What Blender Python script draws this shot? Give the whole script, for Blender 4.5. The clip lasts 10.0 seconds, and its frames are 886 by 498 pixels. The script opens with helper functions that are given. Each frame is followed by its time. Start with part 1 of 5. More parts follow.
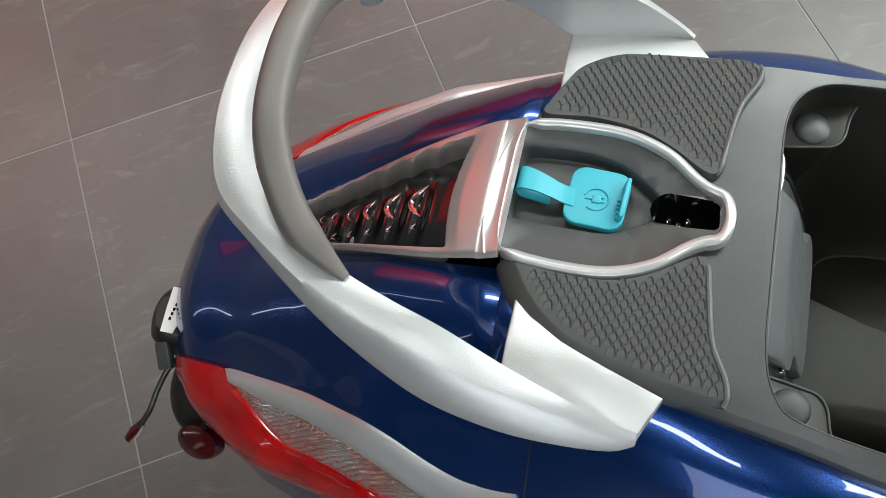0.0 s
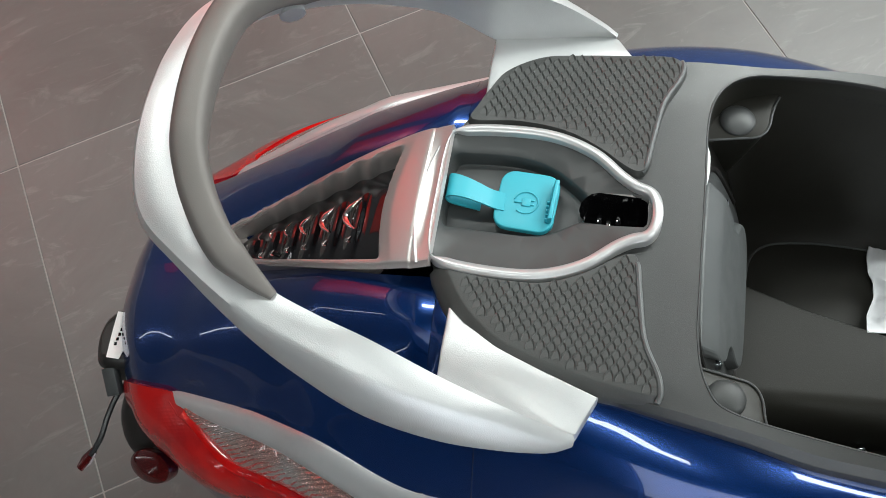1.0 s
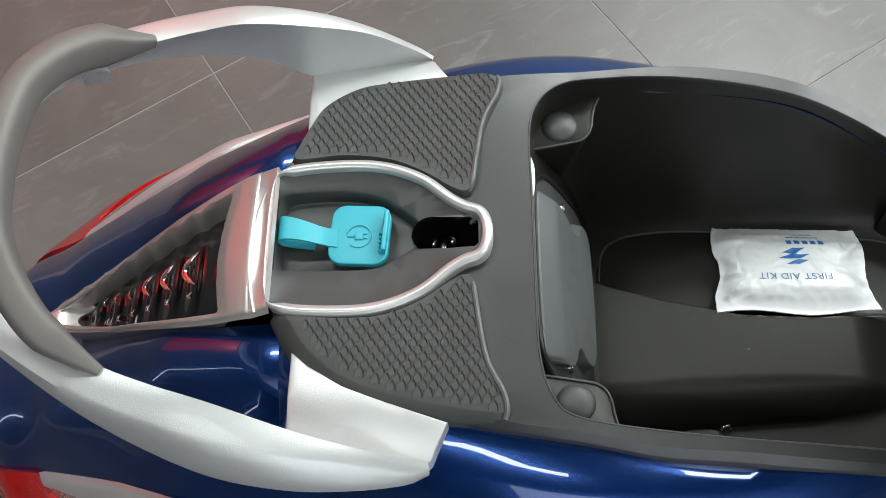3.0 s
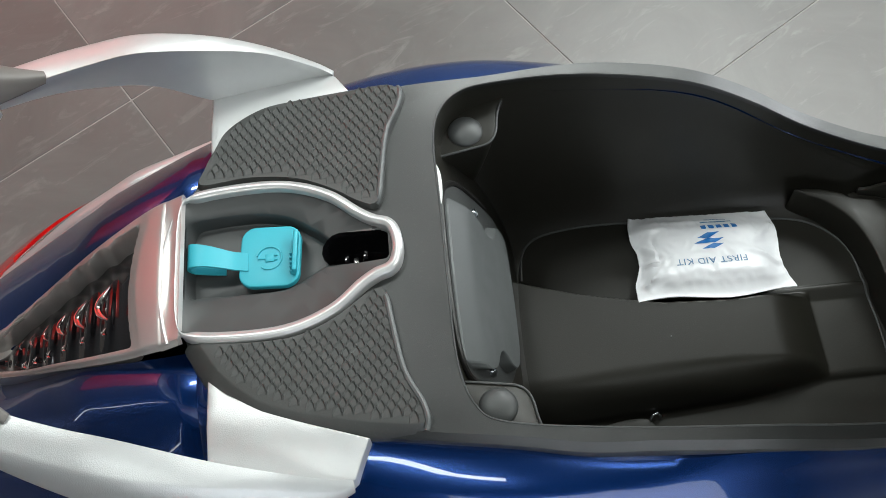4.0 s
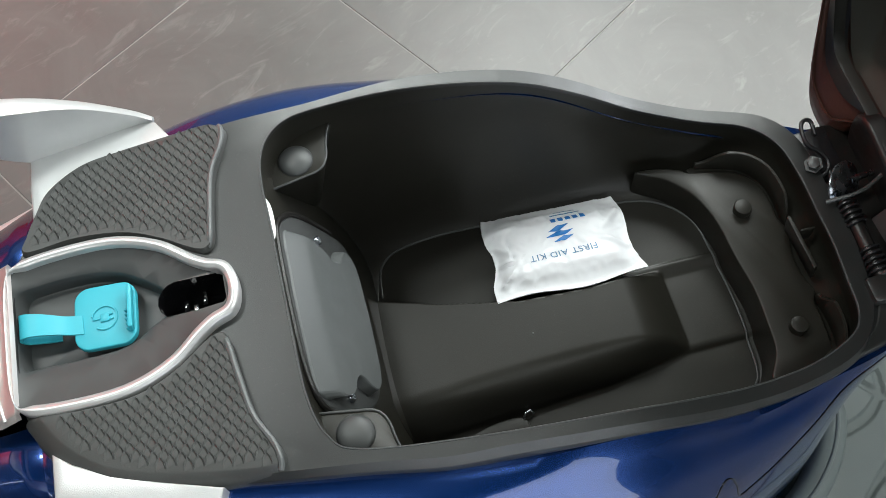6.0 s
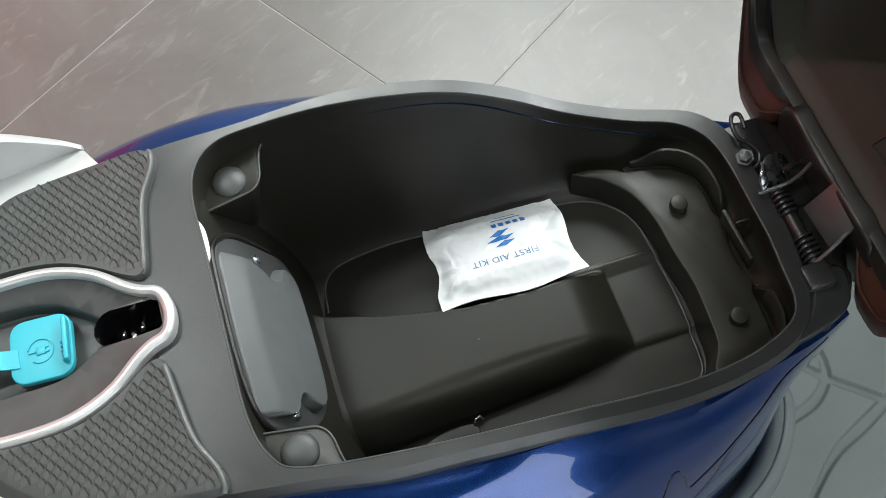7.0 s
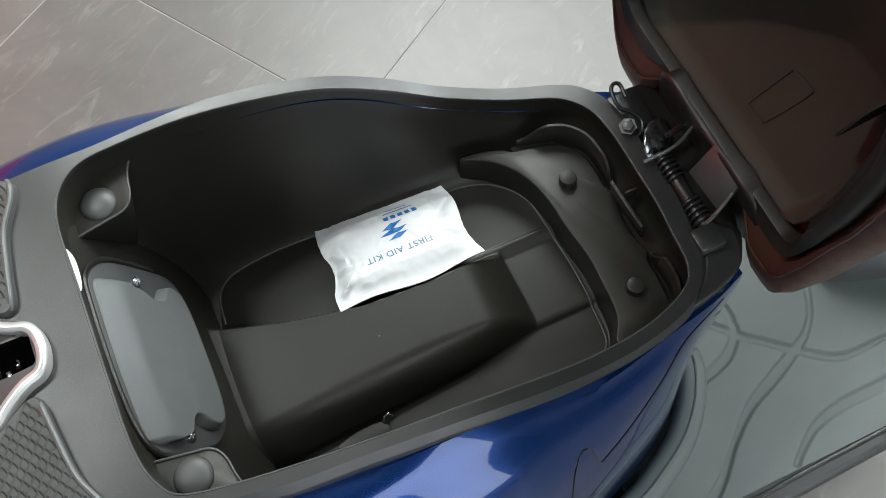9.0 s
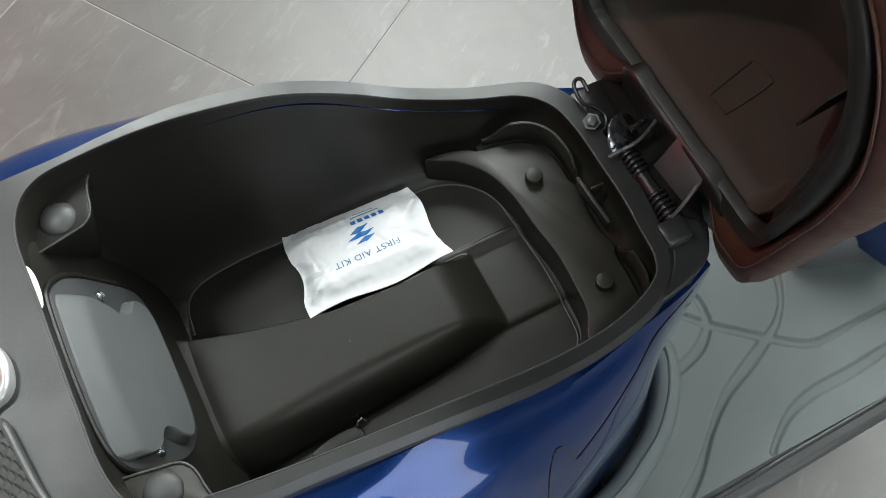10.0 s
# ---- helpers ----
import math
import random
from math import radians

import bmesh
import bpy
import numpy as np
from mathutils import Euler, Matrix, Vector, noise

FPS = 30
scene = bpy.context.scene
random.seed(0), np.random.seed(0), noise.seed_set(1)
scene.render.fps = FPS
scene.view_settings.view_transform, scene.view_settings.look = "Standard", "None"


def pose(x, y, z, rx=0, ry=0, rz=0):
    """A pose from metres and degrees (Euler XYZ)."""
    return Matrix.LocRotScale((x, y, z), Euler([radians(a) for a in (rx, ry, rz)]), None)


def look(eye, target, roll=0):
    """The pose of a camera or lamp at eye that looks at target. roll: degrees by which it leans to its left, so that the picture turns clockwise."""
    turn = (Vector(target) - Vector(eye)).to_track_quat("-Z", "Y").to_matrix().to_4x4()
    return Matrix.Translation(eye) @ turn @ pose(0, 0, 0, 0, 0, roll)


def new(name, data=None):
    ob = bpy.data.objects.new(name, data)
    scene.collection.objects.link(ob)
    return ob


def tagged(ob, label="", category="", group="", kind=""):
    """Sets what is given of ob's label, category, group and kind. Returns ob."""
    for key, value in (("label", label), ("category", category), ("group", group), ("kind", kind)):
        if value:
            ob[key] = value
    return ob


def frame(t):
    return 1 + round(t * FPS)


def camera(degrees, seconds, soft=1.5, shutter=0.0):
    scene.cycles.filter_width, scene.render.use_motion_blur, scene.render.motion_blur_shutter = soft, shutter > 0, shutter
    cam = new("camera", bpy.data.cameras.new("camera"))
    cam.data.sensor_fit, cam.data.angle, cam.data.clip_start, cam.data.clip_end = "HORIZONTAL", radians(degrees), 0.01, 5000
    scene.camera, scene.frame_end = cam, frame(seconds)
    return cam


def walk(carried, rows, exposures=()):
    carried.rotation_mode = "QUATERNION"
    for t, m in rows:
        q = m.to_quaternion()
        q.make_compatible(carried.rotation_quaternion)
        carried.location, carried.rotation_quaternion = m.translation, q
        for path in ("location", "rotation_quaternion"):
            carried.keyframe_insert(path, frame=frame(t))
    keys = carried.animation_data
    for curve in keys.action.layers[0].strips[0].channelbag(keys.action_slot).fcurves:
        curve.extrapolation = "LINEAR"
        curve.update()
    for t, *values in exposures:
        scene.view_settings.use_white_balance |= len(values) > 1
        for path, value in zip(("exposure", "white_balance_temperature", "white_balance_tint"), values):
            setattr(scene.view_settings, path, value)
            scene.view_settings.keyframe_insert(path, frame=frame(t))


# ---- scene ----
cam = camera(48.8, 10.0, 0.75)
PATH = [
    (0, (0.163, -0.351, 1.334), (-0.174, 0.485, -0.452), -10.0),
    (0.5, (0.179, -0.347, 1.333), (-0.131, 0.498, -0.453), -10.0),
    (1, (0.192, -0.341, 1.335), (-0.094, 0.51, -0.453), -10.2),
    (1.5, (0.208, -0.335, 1.335), (-0.057, 0.524, -0.452), -10.4),
    (2, (0.219, -0.33, 1.336), (-0.014, 0.536, -0.452), -10.1),
    (2.5, (0.234, -0.325, 1.337), (0.055, 0.554, -0.451), -9.2),
    (4, (0.279, -0.317, 1.337), (0.259, 0.571, -0.455), -7.3),
    (4.5, (0.295, -0.317, 1.338), (0.305, 0.572, -0.453), -7.5),
    (5, (0.311, -0.313, 1.339), (0.362, 0.564, -0.458), -7.0),
    (5.5, (0.326, -0.311, 1.338), (0.427, 0.556, -0.461), -6.1),
    (7, (0.365, -0.316, 1.344), (0.572, 0.536, -0.454), -4.9),
    (7.5, (0.376, -0.317, 1.342), (0.61, 0.513, -0.462), -4.4),
    (8, (0.389, -0.319, 1.339), (0.653, 0.492, -0.47), -3.7),
    (8.5, (0.402, -0.318, 1.337), (0.691, 0.475, -0.476), -3.6),
    (9, (0.413, -0.314, 1.336), (0.715, 0.456, -0.485), -3.6),
    (9.5, (0.419, -0.314, 1.334), (0.744, 0.44, -0.49), -3.2),
    (10, (0.425, -0.314, 1.334), (0.761, 0.433, -0.49), -3.1),
]
walk(cam, [(t, look(eye, target, roll)) for t, eye, target, roll in PATH], [(0, 0.04), (2.5, 0.0), (4.5, -0.06), (5.5, 0.04), (6.9, 0.33), (8.5, 0.36), (10, 0.24)])


# ---- world and light ----
world = bpy.data.worlds.new("World")
scene.world = world
world.use_nodes = True
world.node_tree.nodes["Background"].inputs[0].default_value = (0.9, 0.95, 1.0, 1)
world.node_tree.nodes["Background"].inputs[1].default_value = 0.006
scene.view_settings.exposure = 0.0


def lamp_area(name, m, sx, sy, power, colour=(0.94, 1.0, 0.97)):
    data = bpy.data.lights.new(name, "AREA")
    data.shape, data.size, data.size_y, data.energy, data.color = "RECTANGLE", sx, sy, power, colour
    ob = new(name, data)
    ob.matrix_world = m
    return ob


# ---- materials ----
def nodes_of(name):
    m = bpy.data.materials.new(name)
    m.use_nodes = True
    nt = m.node_tree
    return m, nt, nt.nodes["Principled BSDF"]


def put(nt, kind, **values):
    n = nt.nodes.new(kind)
    for key, value in values.items():
        n.inputs[key].default_value = value
    return n


def material(name, colour, rough=0.5, metal=0.0, grain=0.0, grain_scale=400.0, mottle=0.0, mottle_scale=12.0,
             rough_vary=0.0, coat=0.0, coat_rough=0.05, spec=0.5, bump_distance=0.001, dust=0.0):
    """Principled surface with mottling at a large scale, grain relief at a fine one, and varied gloss."""
    m, nt, b = nodes_of(name)
    link = nt.links.new
    b.inputs["Base Color"].default_value = (*colour, 1)
    b.inputs["Roughness"].default_value = rough
    b.inputs["Metallic"].default_value = metal
    b.inputs["Coat Weight"].default_value = coat
    b.inputs["Coat Roughness"].default_value = coat_rough
    b.inputs["Specular IOR Level"].default_value = spec
    tc = nt.nodes.new("ShaderNodeTexCoord")
    if mottle:
        n = put(nt, "ShaderNodeTexNoise", Scale=mottle_scale, Detail=6.0, Roughness=0.6)
        link(tc.outputs["Object"], n.inputs["Vector"])
        mix = nt.nodes.new("ShaderNodeMix")
        mix.data_type = "RGBA"
        mix.inputs[6].default_value = (*[c * (1 - mottle) for c in colour], 1)
        mix.inputs[7].default_value = (*[min(1, c * (1 + mottle)) for c in colour], 1)
        link(n.outputs["Fac"], mix.inputs[0])
        link(mix.outputs[2], b.inputs["Base Color"])
    if dust:
        n = put(nt, "ShaderNodeTexNoise", Scale=520.0, Detail=3.0, Roughness=0.6)
        big = put(nt, "ShaderNodeTexNoise", Scale=9.0, Detail=4.0)
        link(tc.outputs["Object"], n.inputs["Vector"])
        link(tc.outputs["Object"], big.inputs["Vector"])
        r = nt.nodes.new("ShaderNodeMapRange")
        r.inputs["From Min"].default_value, r.inputs["From Max"].default_value = 0.60, 0.74
        r.inputs["To Max"].default_value = dust
        link(n.outputs["Fac"], r.inputs["Value"])
        times = nt.nodes.new("ShaderNodeMath")
        times.operation = "MULTIPLY"
        link(r.outputs["Result"], times.inputs[0])
        link(big.outputs["Fac"], times.inputs[1])
        pale = nt.nodes.new("ShaderNodeMix")
        pale.data_type = "RGBA"
        pale.inputs[6].default_value = (*colour, 1)
        pale.inputs[7].default_value = (0.30, 0.30, 0.29, 1)
        link(times.outputs[0], pale.inputs[0])
        if mottle:
            link(mix.outputs[2], pale.inputs[6])
        link(pale.outputs[2], b.inputs["Base Color"])
    if rough_vary:
        n = put(nt, "ShaderNodeTexNoise", Scale=mottle_scale * 2.3, Detail=5.0)
        link(tc.outputs["Object"], n.inputs["Vector"])
        r = nt.nodes.new("ShaderNodeMapRange")
        r.inputs["From Min"].default_value, r.inputs["From Max"].default_value = 0.3, 0.7
        r.inputs["To Min"].default_value, r.inputs["To Max"].default_value = rough - rough_vary, rough + rough_vary
        link(n.outputs["Fac"], r.inputs["Value"])
        link(r.outputs["Result"], b.inputs["Roughness"])
    if grain:
        n = put(nt, "ShaderNodeTexNoise", Scale=grain_scale, Detail=3.0)
        link(tc.outputs["Object"], n.inputs["Vector"])
        bp = put(nt, "ShaderNodeBump", Strength=grain, Distance=bump_distance)
        link(n.outputs["Fac"], bp.inputs["Height"])
        link(bp.outputs["Normal"], b.inputs["Normal"])
    return m


BLUE = material("blue metallic paint", (0.0012, 0.033, 0.165), 0.25, 0.62, 0.03, 2500, 0.15, 900, coat=1.0, coat_rough=0.02)
SILVER = material("silver satin paint", (0.60, 0.61, 0.61), 0.36, 0.48, 0.22, 1500, 0.05, 60, 0.05, coat=0.25, coat_rough=0.2)
SILVER_SMOOTH = material("silver smooth paint", (0.54, 0.54, 0.54), 0.32, 0.5, 0.0, 1800, 0.0, 50, 0.0, coat=0.2, coat_rough=0.15)
SILVER_FRAME = material("silver satin frame paint", (0.66, 0.62, 0.60), 0.36, 0.75, 0.0, 1800, 0.0, 50, 0.0)
GRIP = material("grey brown soft paint", (0.15, 0.137, 0.126), 0.5, 0.15, 0.1, 1500, 0.06, 30, 0.05)
BLACK = material("black grained plastic", (0.021, 0.0225, 0.022), 0.36, 0, 0.12, 1700, 0.25, 20, 0.04, spec=0.65, dust=0.10)
BUCKET = material("black moulded plastic", (0.0172, 0.0163, 0.0126), 0.41, 0, 0.10, 1400, 0.25, 14, 0.05, spec=0.37, dust=0.06)
PAN = material("brown black moulded plastic", (0.040, 0.041, 0.033), 0.5, 0, 0.10, 900, 0.25, 14, 0.06, spec=0.25)
COVER = material("grey black plastic", (0.058, 0.061, 0.061), 0.42, 0, 0.12, 2200, 0.15, 20, 0.06)
PALECOVER = material("grey plastic", (0.108, 0.115, 0.116), 0.42, 0, 0.12, 2200, 0.12, 20, 0.06)
RUBBER = material("black rubber", (0.052, 0.054, 0.052), 0.5, 0, 0.12, 900, 0.25, 30, 0.06, dust=0.12)
DARKPLASTIC = material("dark moulded plastic", (0.012, 0.011, 0.010), 0.4, 0, 0.12, 1500, 0.2, 30, 0.06)
REFLECT = material("dark red reflector", (0.055, 0.004, 0.004), 0.15, 0, 0.1, 700, 0.2, 60, coat=0.8)
GREYSTEEL = material("dull grey steel", (0.11, 0.115, 0.115), 0.4, 0.6, 0.15, 300, 0.2, 40, 0.08)
GLOSS = material("black gloss plastic", (0.006, 0.006, 0.007), 0.08, 0, 0.03, 60, coat=0.6)
CYAN = material("turquoise rubber", (0.035, 0.42, 0.52), 0.45, 0, 0.08, 900, 0.05, 40, 0.05)
CHROME = material("chrome", (0.75, 0.75, 0.74), 0.15, 1.0, 0.04, 300, 0.08, 60, 0.06)
STEEL = material("zinc plated steel", (0.42, 0.45, 0.48), 0.28, 1.0, 0.1, 400, 0.2, 60, 0.1)
DARKSTEEL = material("black coated steel", (0.02, 0.02, 0.022), 0.35, 0.3, 0.15, 500, 0.2, 60, 0.08)
BROWN = material("brown seat leather", (0.062, 0.025, 0.015), 0.45, 0, 0.35, 700, 0.3, 20, 0.08)
MAT = material("grey ribbed floor mat", (0.118, 0.138, 0.135), 0.55, 0, 0.2, 700, 0.1, 12, 0.08)
TYRE = material("tyre rubber", (0.02, 0.02, 0.02), 0.75, 0, 0.3, 300, 0.2, 30)
PACKET = material("white plastic pouch", (0.88, 0.89, 0.92), 0.34, 0, 0.15, 90, 0.03, 30, 0.08, bump_distance=0.002)
INK = material("blue print", (0.02, 0.18, 0.52), 0.4, 0, 0.02, 300, 0.05, 100)
INKGREY = material("grey blue print", (0.12, 0.24, 0.40), 0.4, 0, 0.02, 300, 0.05, 100)
WHITE = material("white label", (0.78, 0.78, 0.76), 0.5, 0, 0.05, 400, 0.05, 40)
WALL = material("grey wall paint", (0.22, 0.22, 0.22), 0.7, 0, 0.05, 60, 0.04, 2)
RED_REFLECTED = material("red paint for reflections", (0.55, 0.02, 0.012), 0.5, 0, 0.05, 60, 0.06, 2)
DARKWALL = material("dark grey wall paint", (0.055, 0.057, 0.062), 0.6, 0, 0.05, 60, 0.06, 2)
CEIL = material("dark ceiling paint", (0.05, 0.05, 0.05), 0.8, 0, 0.05, 50, 0.04, 2)
GROUT = material("pale tile grout", (0.27, 0.26, 0.245), 0.8, 0, 0.3, 300, 0.45, 5)


def tile_material():
    m, nt, b = nodes_of("grey porcelain tile")
    link = nt.links.new
    tc = nt.nodes.new("ShaderNodeTexCoord")
    big = put(nt, "ShaderNodeTexNoise", Scale=3.0, Detail=8.0, Roughness=0.65, Distortion=1.2)
    fine = put(nt, "ShaderNodeTexNoise", Scale=60.0, Detail=6.0, Roughness=0.7)
    vein = put(nt, "ShaderNodeTexNoise", Scale=9.0, Detail=10.0, Roughness=0.75, Distortion=2.5)
    for n in (big, fine, vein):
        link(tc.outputs["Object"], n.inputs["Vector"])
    ramp = nt.nodes.new("ShaderNodeValToRGB")
    ramp.color_ramp.elements[0].position, ramp.color_ramp.elements[0].color = 0.3, (0.088, 0.084, 0.080, 1)
    ramp.color_ramp.elements[1].position, ramp.color_ramp.elements[1].color = 0.7, (0.130, 0.126, 0.120, 1)
    link(big.outputs["Fac"], ramp.inputs["Fac"])
    sharp = nt.nodes.new("ShaderNodeMapRange")
    sharp.inputs["From Min"].default_value, sharp.inputs["From Max"].default_value = 0.62, 0.74
    sharp.inputs["To Max"].default_value = 0.35
    link(vein.outputs["Fac"], sharp.inputs["Value"])
    mix = nt.nodes.new("ShaderNodeMix")
    mix.data_type = "RGBA"
    mix.inputs[7].default_value = (0.21, 0.205, 0.195, 1)
    link(sharp.outputs["Result"], mix.inputs[0])
    link(ramp.outputs["Color"], mix.inputs[6])
    turn_map = nt.nodes.new("ShaderNodeMapping")
    turn_map.inputs["Rotation"].default_value = (0, 0, 0.7)
    turn_map.inputs["Scale"].default_value = (2.5, 8.0, 1.0)
    link(tc.outputs["Object"], turn_map.inputs["Vector"])
    own = nt.nodes.new("ShaderNodeObjectInfo")
    apart = put(nt, "ShaderNodeVectorMath")
    apart.operation = "SCALE"
    apart.inputs[0].default_value = (37.0, 19.0, 7.0)
    link(own.outputs["Random"], apart.inputs["Scale"])
    link(apart.outputs["Vector"], turn_map.inputs["Location"])
    scuff = put(nt, "ShaderNodeTexNoise", Scale=3.0, Detail=9.0, Roughness=0.7, Distortion=1.6)
    link(turn_map.outputs["Vector"], scuff.inputs["Vector"])
    thin = nt.nodes.new("ShaderNodeMapRange")
    thin.inputs["From Min"].default_value, thin.inputs["From Max"].default_value = 0.55, 0.70
    thin.inputs["To Max"].default_value = 0.34
    link(scuff.outputs["Fac"], thin.inputs["Value"])
    worn = nt.nodes.new("ShaderNodeMix")
    worn.data_type = "RGBA"
    worn.inputs[7].default_value = (0.24, 0.235, 0.225, 1)
    link(thin.outputs["Result"], worn.inputs[0])
    link(mix.outputs[2], worn.inputs[6])
    mix = worn
    info = nt.nodes.new("ShaderNodeObjectInfo")
    shade = nt.nodes.new("ShaderNodeMapRange")
    shade.inputs["To Min"].default_value, shade.inputs["To Max"].default_value = 0.92, 1.08
    link(info.outputs["Random"], shade.inputs["Value"])
    hsv = nt.nodes.new("ShaderNodeHueSaturation")
    link(shade.outputs["Result"], hsv.inputs["Value"])
    link(mix.outputs[2], hsv.inputs["Color"])
    link(hsv.outputs["Color"], b.inputs["Base Color"])
    rough = nt.nodes.new("ShaderNodeMapRange")
    rough.inputs["To Min"].default_value, rough.inputs["To Max"].default_value = 0.30, 0.44
    link(vein.outputs["Fac"], rough.inputs["Value"])
    link(rough.outputs["Result"], b.inputs["Roughness"])
    bp = put(nt, "ShaderNodeBump", Strength=0.08, Distance=0.002)
    link(fine.outputs["Fac"], bp.inputs["Height"])
    link(bp.outputs["Normal"], b.inputs["Normal"])
    return m


TILE = tile_material()
GLOW, _nt, _b = nodes_of("glowing sign face")
_b.inputs["Base Color"].default_value = (0.8, 0.8, 0.8, 1)
_b.inputs["Emission Color"].default_value = (0.85, 0.93, 1.0, 1)
_b.inputs["Emission Strength"].default_value = 1.9

# Glow set behind the added window as extra light for the rim.
BACKDROP_GLOW, _nt, _b = nodes_of("glowing backdrop")
_b.inputs["Base Color"].default_value = (0.6, 0.65, 0.7, 1)
_b.inputs["Emission Color"].default_value = (0.9, 0.96, 1.0, 1)
_b.inputs["Emission Strength"].default_value = 3.0
GLASS, _nt, _b = nodes_of("window glass")
_b.inputs["Base Color"].default_value = (0.95, 0.97, 0.97, 1)
_b.inputs["Transmission Weight"].default_value = 1.0
_b.inputs["Roughness"].default_value = 0.0
_b.inputs["IOR"].default_value = 1.1


def red_lens():
    m, nt, b = nodes_of("red lamp lens")
    link = nt.links.new
    tc = nt.nodes.new("ShaderNodeTexCoord")
    n = put(nt, "ShaderNodeTexNoise", Scale=26.0, Detail=4.0)
    link(tc.outputs["Object"], n.inputs["Vector"])
    ramp = nt.nodes.new("ShaderNodeValToRGB")
    ramp.color_ramp.elements[0].position, ramp.color_ramp.elements[0].color = 0.40, (0.36, 0.001, 0.002, 1)
    ramp.color_ramp.elements[1].position, ramp.color_ramp.elements[1].color = 0.60, (0.50, 0.005, 0.004, 1)
    link(n.outputs["Fac"], ramp.inputs["Fac"])
    link(ramp.outputs["Color"], b.inputs["Base Color"])
    prism = put(nt, "ShaderNodeTexVoronoi", Scale=320.0, Randomness=0.15)
    link(tc.outputs["Object"], prism.inputs["Vector"])
    bp = put(nt, "ShaderNodeBump", Strength=0.22, Distance=0.001)
    link(prism.outputs["Distance"], bp.inputs["Height"])
    link(bp.outputs["Normal"], b.inputs["Normal"])
    b.inputs["Roughness"].default_value = 0.22
    b.inputs["Coat Weight"].default_value = 1.0
    b.inputs["Coat Roughness"].default_value = 0.03
    return m


def clear_lens():
    m, nt, b = nodes_of("clear fluted lamp lens")
    link = nt.links.new
    tc = nt.nodes.new("ShaderNodeTexCoord")
    lean = nt.nodes.new("ShaderNodeMapping")
    lean.inputs["Rotation"].default_value = (0, 0, -0.2)
    lean.inputs["Scale"].default_value = (40.0, 100.0, 40.0)
    link(tc.outputs["Object"], lean.inputs["Vector"])
    cell = put(nt, "ShaderNodeTexWave", Scale=1.0, Distortion=3.0, Detail=1.0)
    cell.bands_direction = "Y"
    cell.inputs["Detail Scale"].default_value = 1.5
    link(lean.outputs["Vector"], cell.inputs["Vector"])
    big = put(nt, "ShaderNodeTexNoise", Scale=24.0, Detail=3.0)
    link(tc.outputs["Object"], big.inputs["Vector"])
    # The reddish stop puts the facets' red highlights into the lens colour.
    ramp = nt.nodes.new("ShaderNodeValToRGB")
    ramp.color_ramp.elements[0].position, ramp.color_ramp.elements[0].color = 0.35, (0.80, 0.74, 0.72, 1)
    ramp.color_ramp.elements[1].position, ramp.color_ramp.elements[1].color = 0.68, (0.76, 0.32, 0.26, 1)
    link(big.outputs["Fac"], ramp.inputs["Fac"])
    link(ramp.outputs["Color"], b.inputs["Base Color"])
    b.inputs["Metallic"].default_value = 0.75
    b.inputs["Roughness"].default_value = 0.16
    b.inputs["Coat Weight"].default_value = 1.0
    b.inputs["Coat Roughness"].default_value = 0.02
    bp = put(nt, "ShaderNodeBump", Strength=0.9, Distance=0.0016)
    link(cell.outputs["Fac"], bp.inputs["Height"])
    link(bp.outputs["Normal"], b.inputs["Normal"])
    return m


REDLENS, WHITELENS = red_lens(), clear_lens()


# ---- shape helpers ----
def curve_points(points, n, closed=False):
    """n points along a smooth Catmull-Rom curve through the given ones, evenly by length."""
    pts = [np.array(p, float) for p in points]
    k = len(pts)
    out = []
    for i in range(k if closed else k - 1):
        a = pts[i - 1] if (i > 0 or closed) else 2 * pts[0] - pts[1]
        b, c = pts[i], pts[(i + 1) % k]
        d = pts[(i + 2) % k] if (i + 2 < k or closed) else 2 * pts[-1] - pts[-2]
        for j in range(12):
            t = j / 12
            out.append(0.5 * (2 * b + (c - a) * t + (2 * a - 5 * b + 4 * c - d) * t * t + (3 * b - a - 3 * c + d) * t ** 3))
    out.append(pts[0] if closed else pts[-1])
    out = np.array(out)
    lengths = np.concatenate([[0], np.cumsum(np.linalg.norm(np.diff(out, axis=0), axis=1))])
    where = np.linspace(0, lengths[-1], n + 1)[:-1] if closed else np.linspace(0, lengths[-1], n)
    return np.stack([np.interp(where, lengths, out[:, i]) for i in range(out.shape[1])], 1)


def table(x, xs, rows):
    """Smooth interpolation of rows of values over xs."""
    rows = np.array(rows, float)
    i = int(np.clip(np.searchsorted(xs, x) - 1, 0, len(xs) - 2))
    t = (x - xs[i]) / (xs[i + 1] - xs[i])
    b, c = rows[i], rows[i + 1]
    mb = (rows[i + 1] - rows[i - 1]) / (xs[i + 1] - xs[i - 1]) if i > 0 else (c - b) / (xs[1] - xs[0])
    mc = (rows[i + 2] - rows[i]) / (xs[i + 2] - xs[i]) if i + 2 < len(xs) else (c - b) / (xs[i + 1] - xs[i])
    h = xs[i + 1] - xs[i]
    return (2 * t ** 3 - 3 * t * t + 1) * b + (t ** 3 - 2 * t * t + t) * h * mb + (3 * t * t - 2 * t ** 3) * c + (t ** 3 - t * t) * h * mc


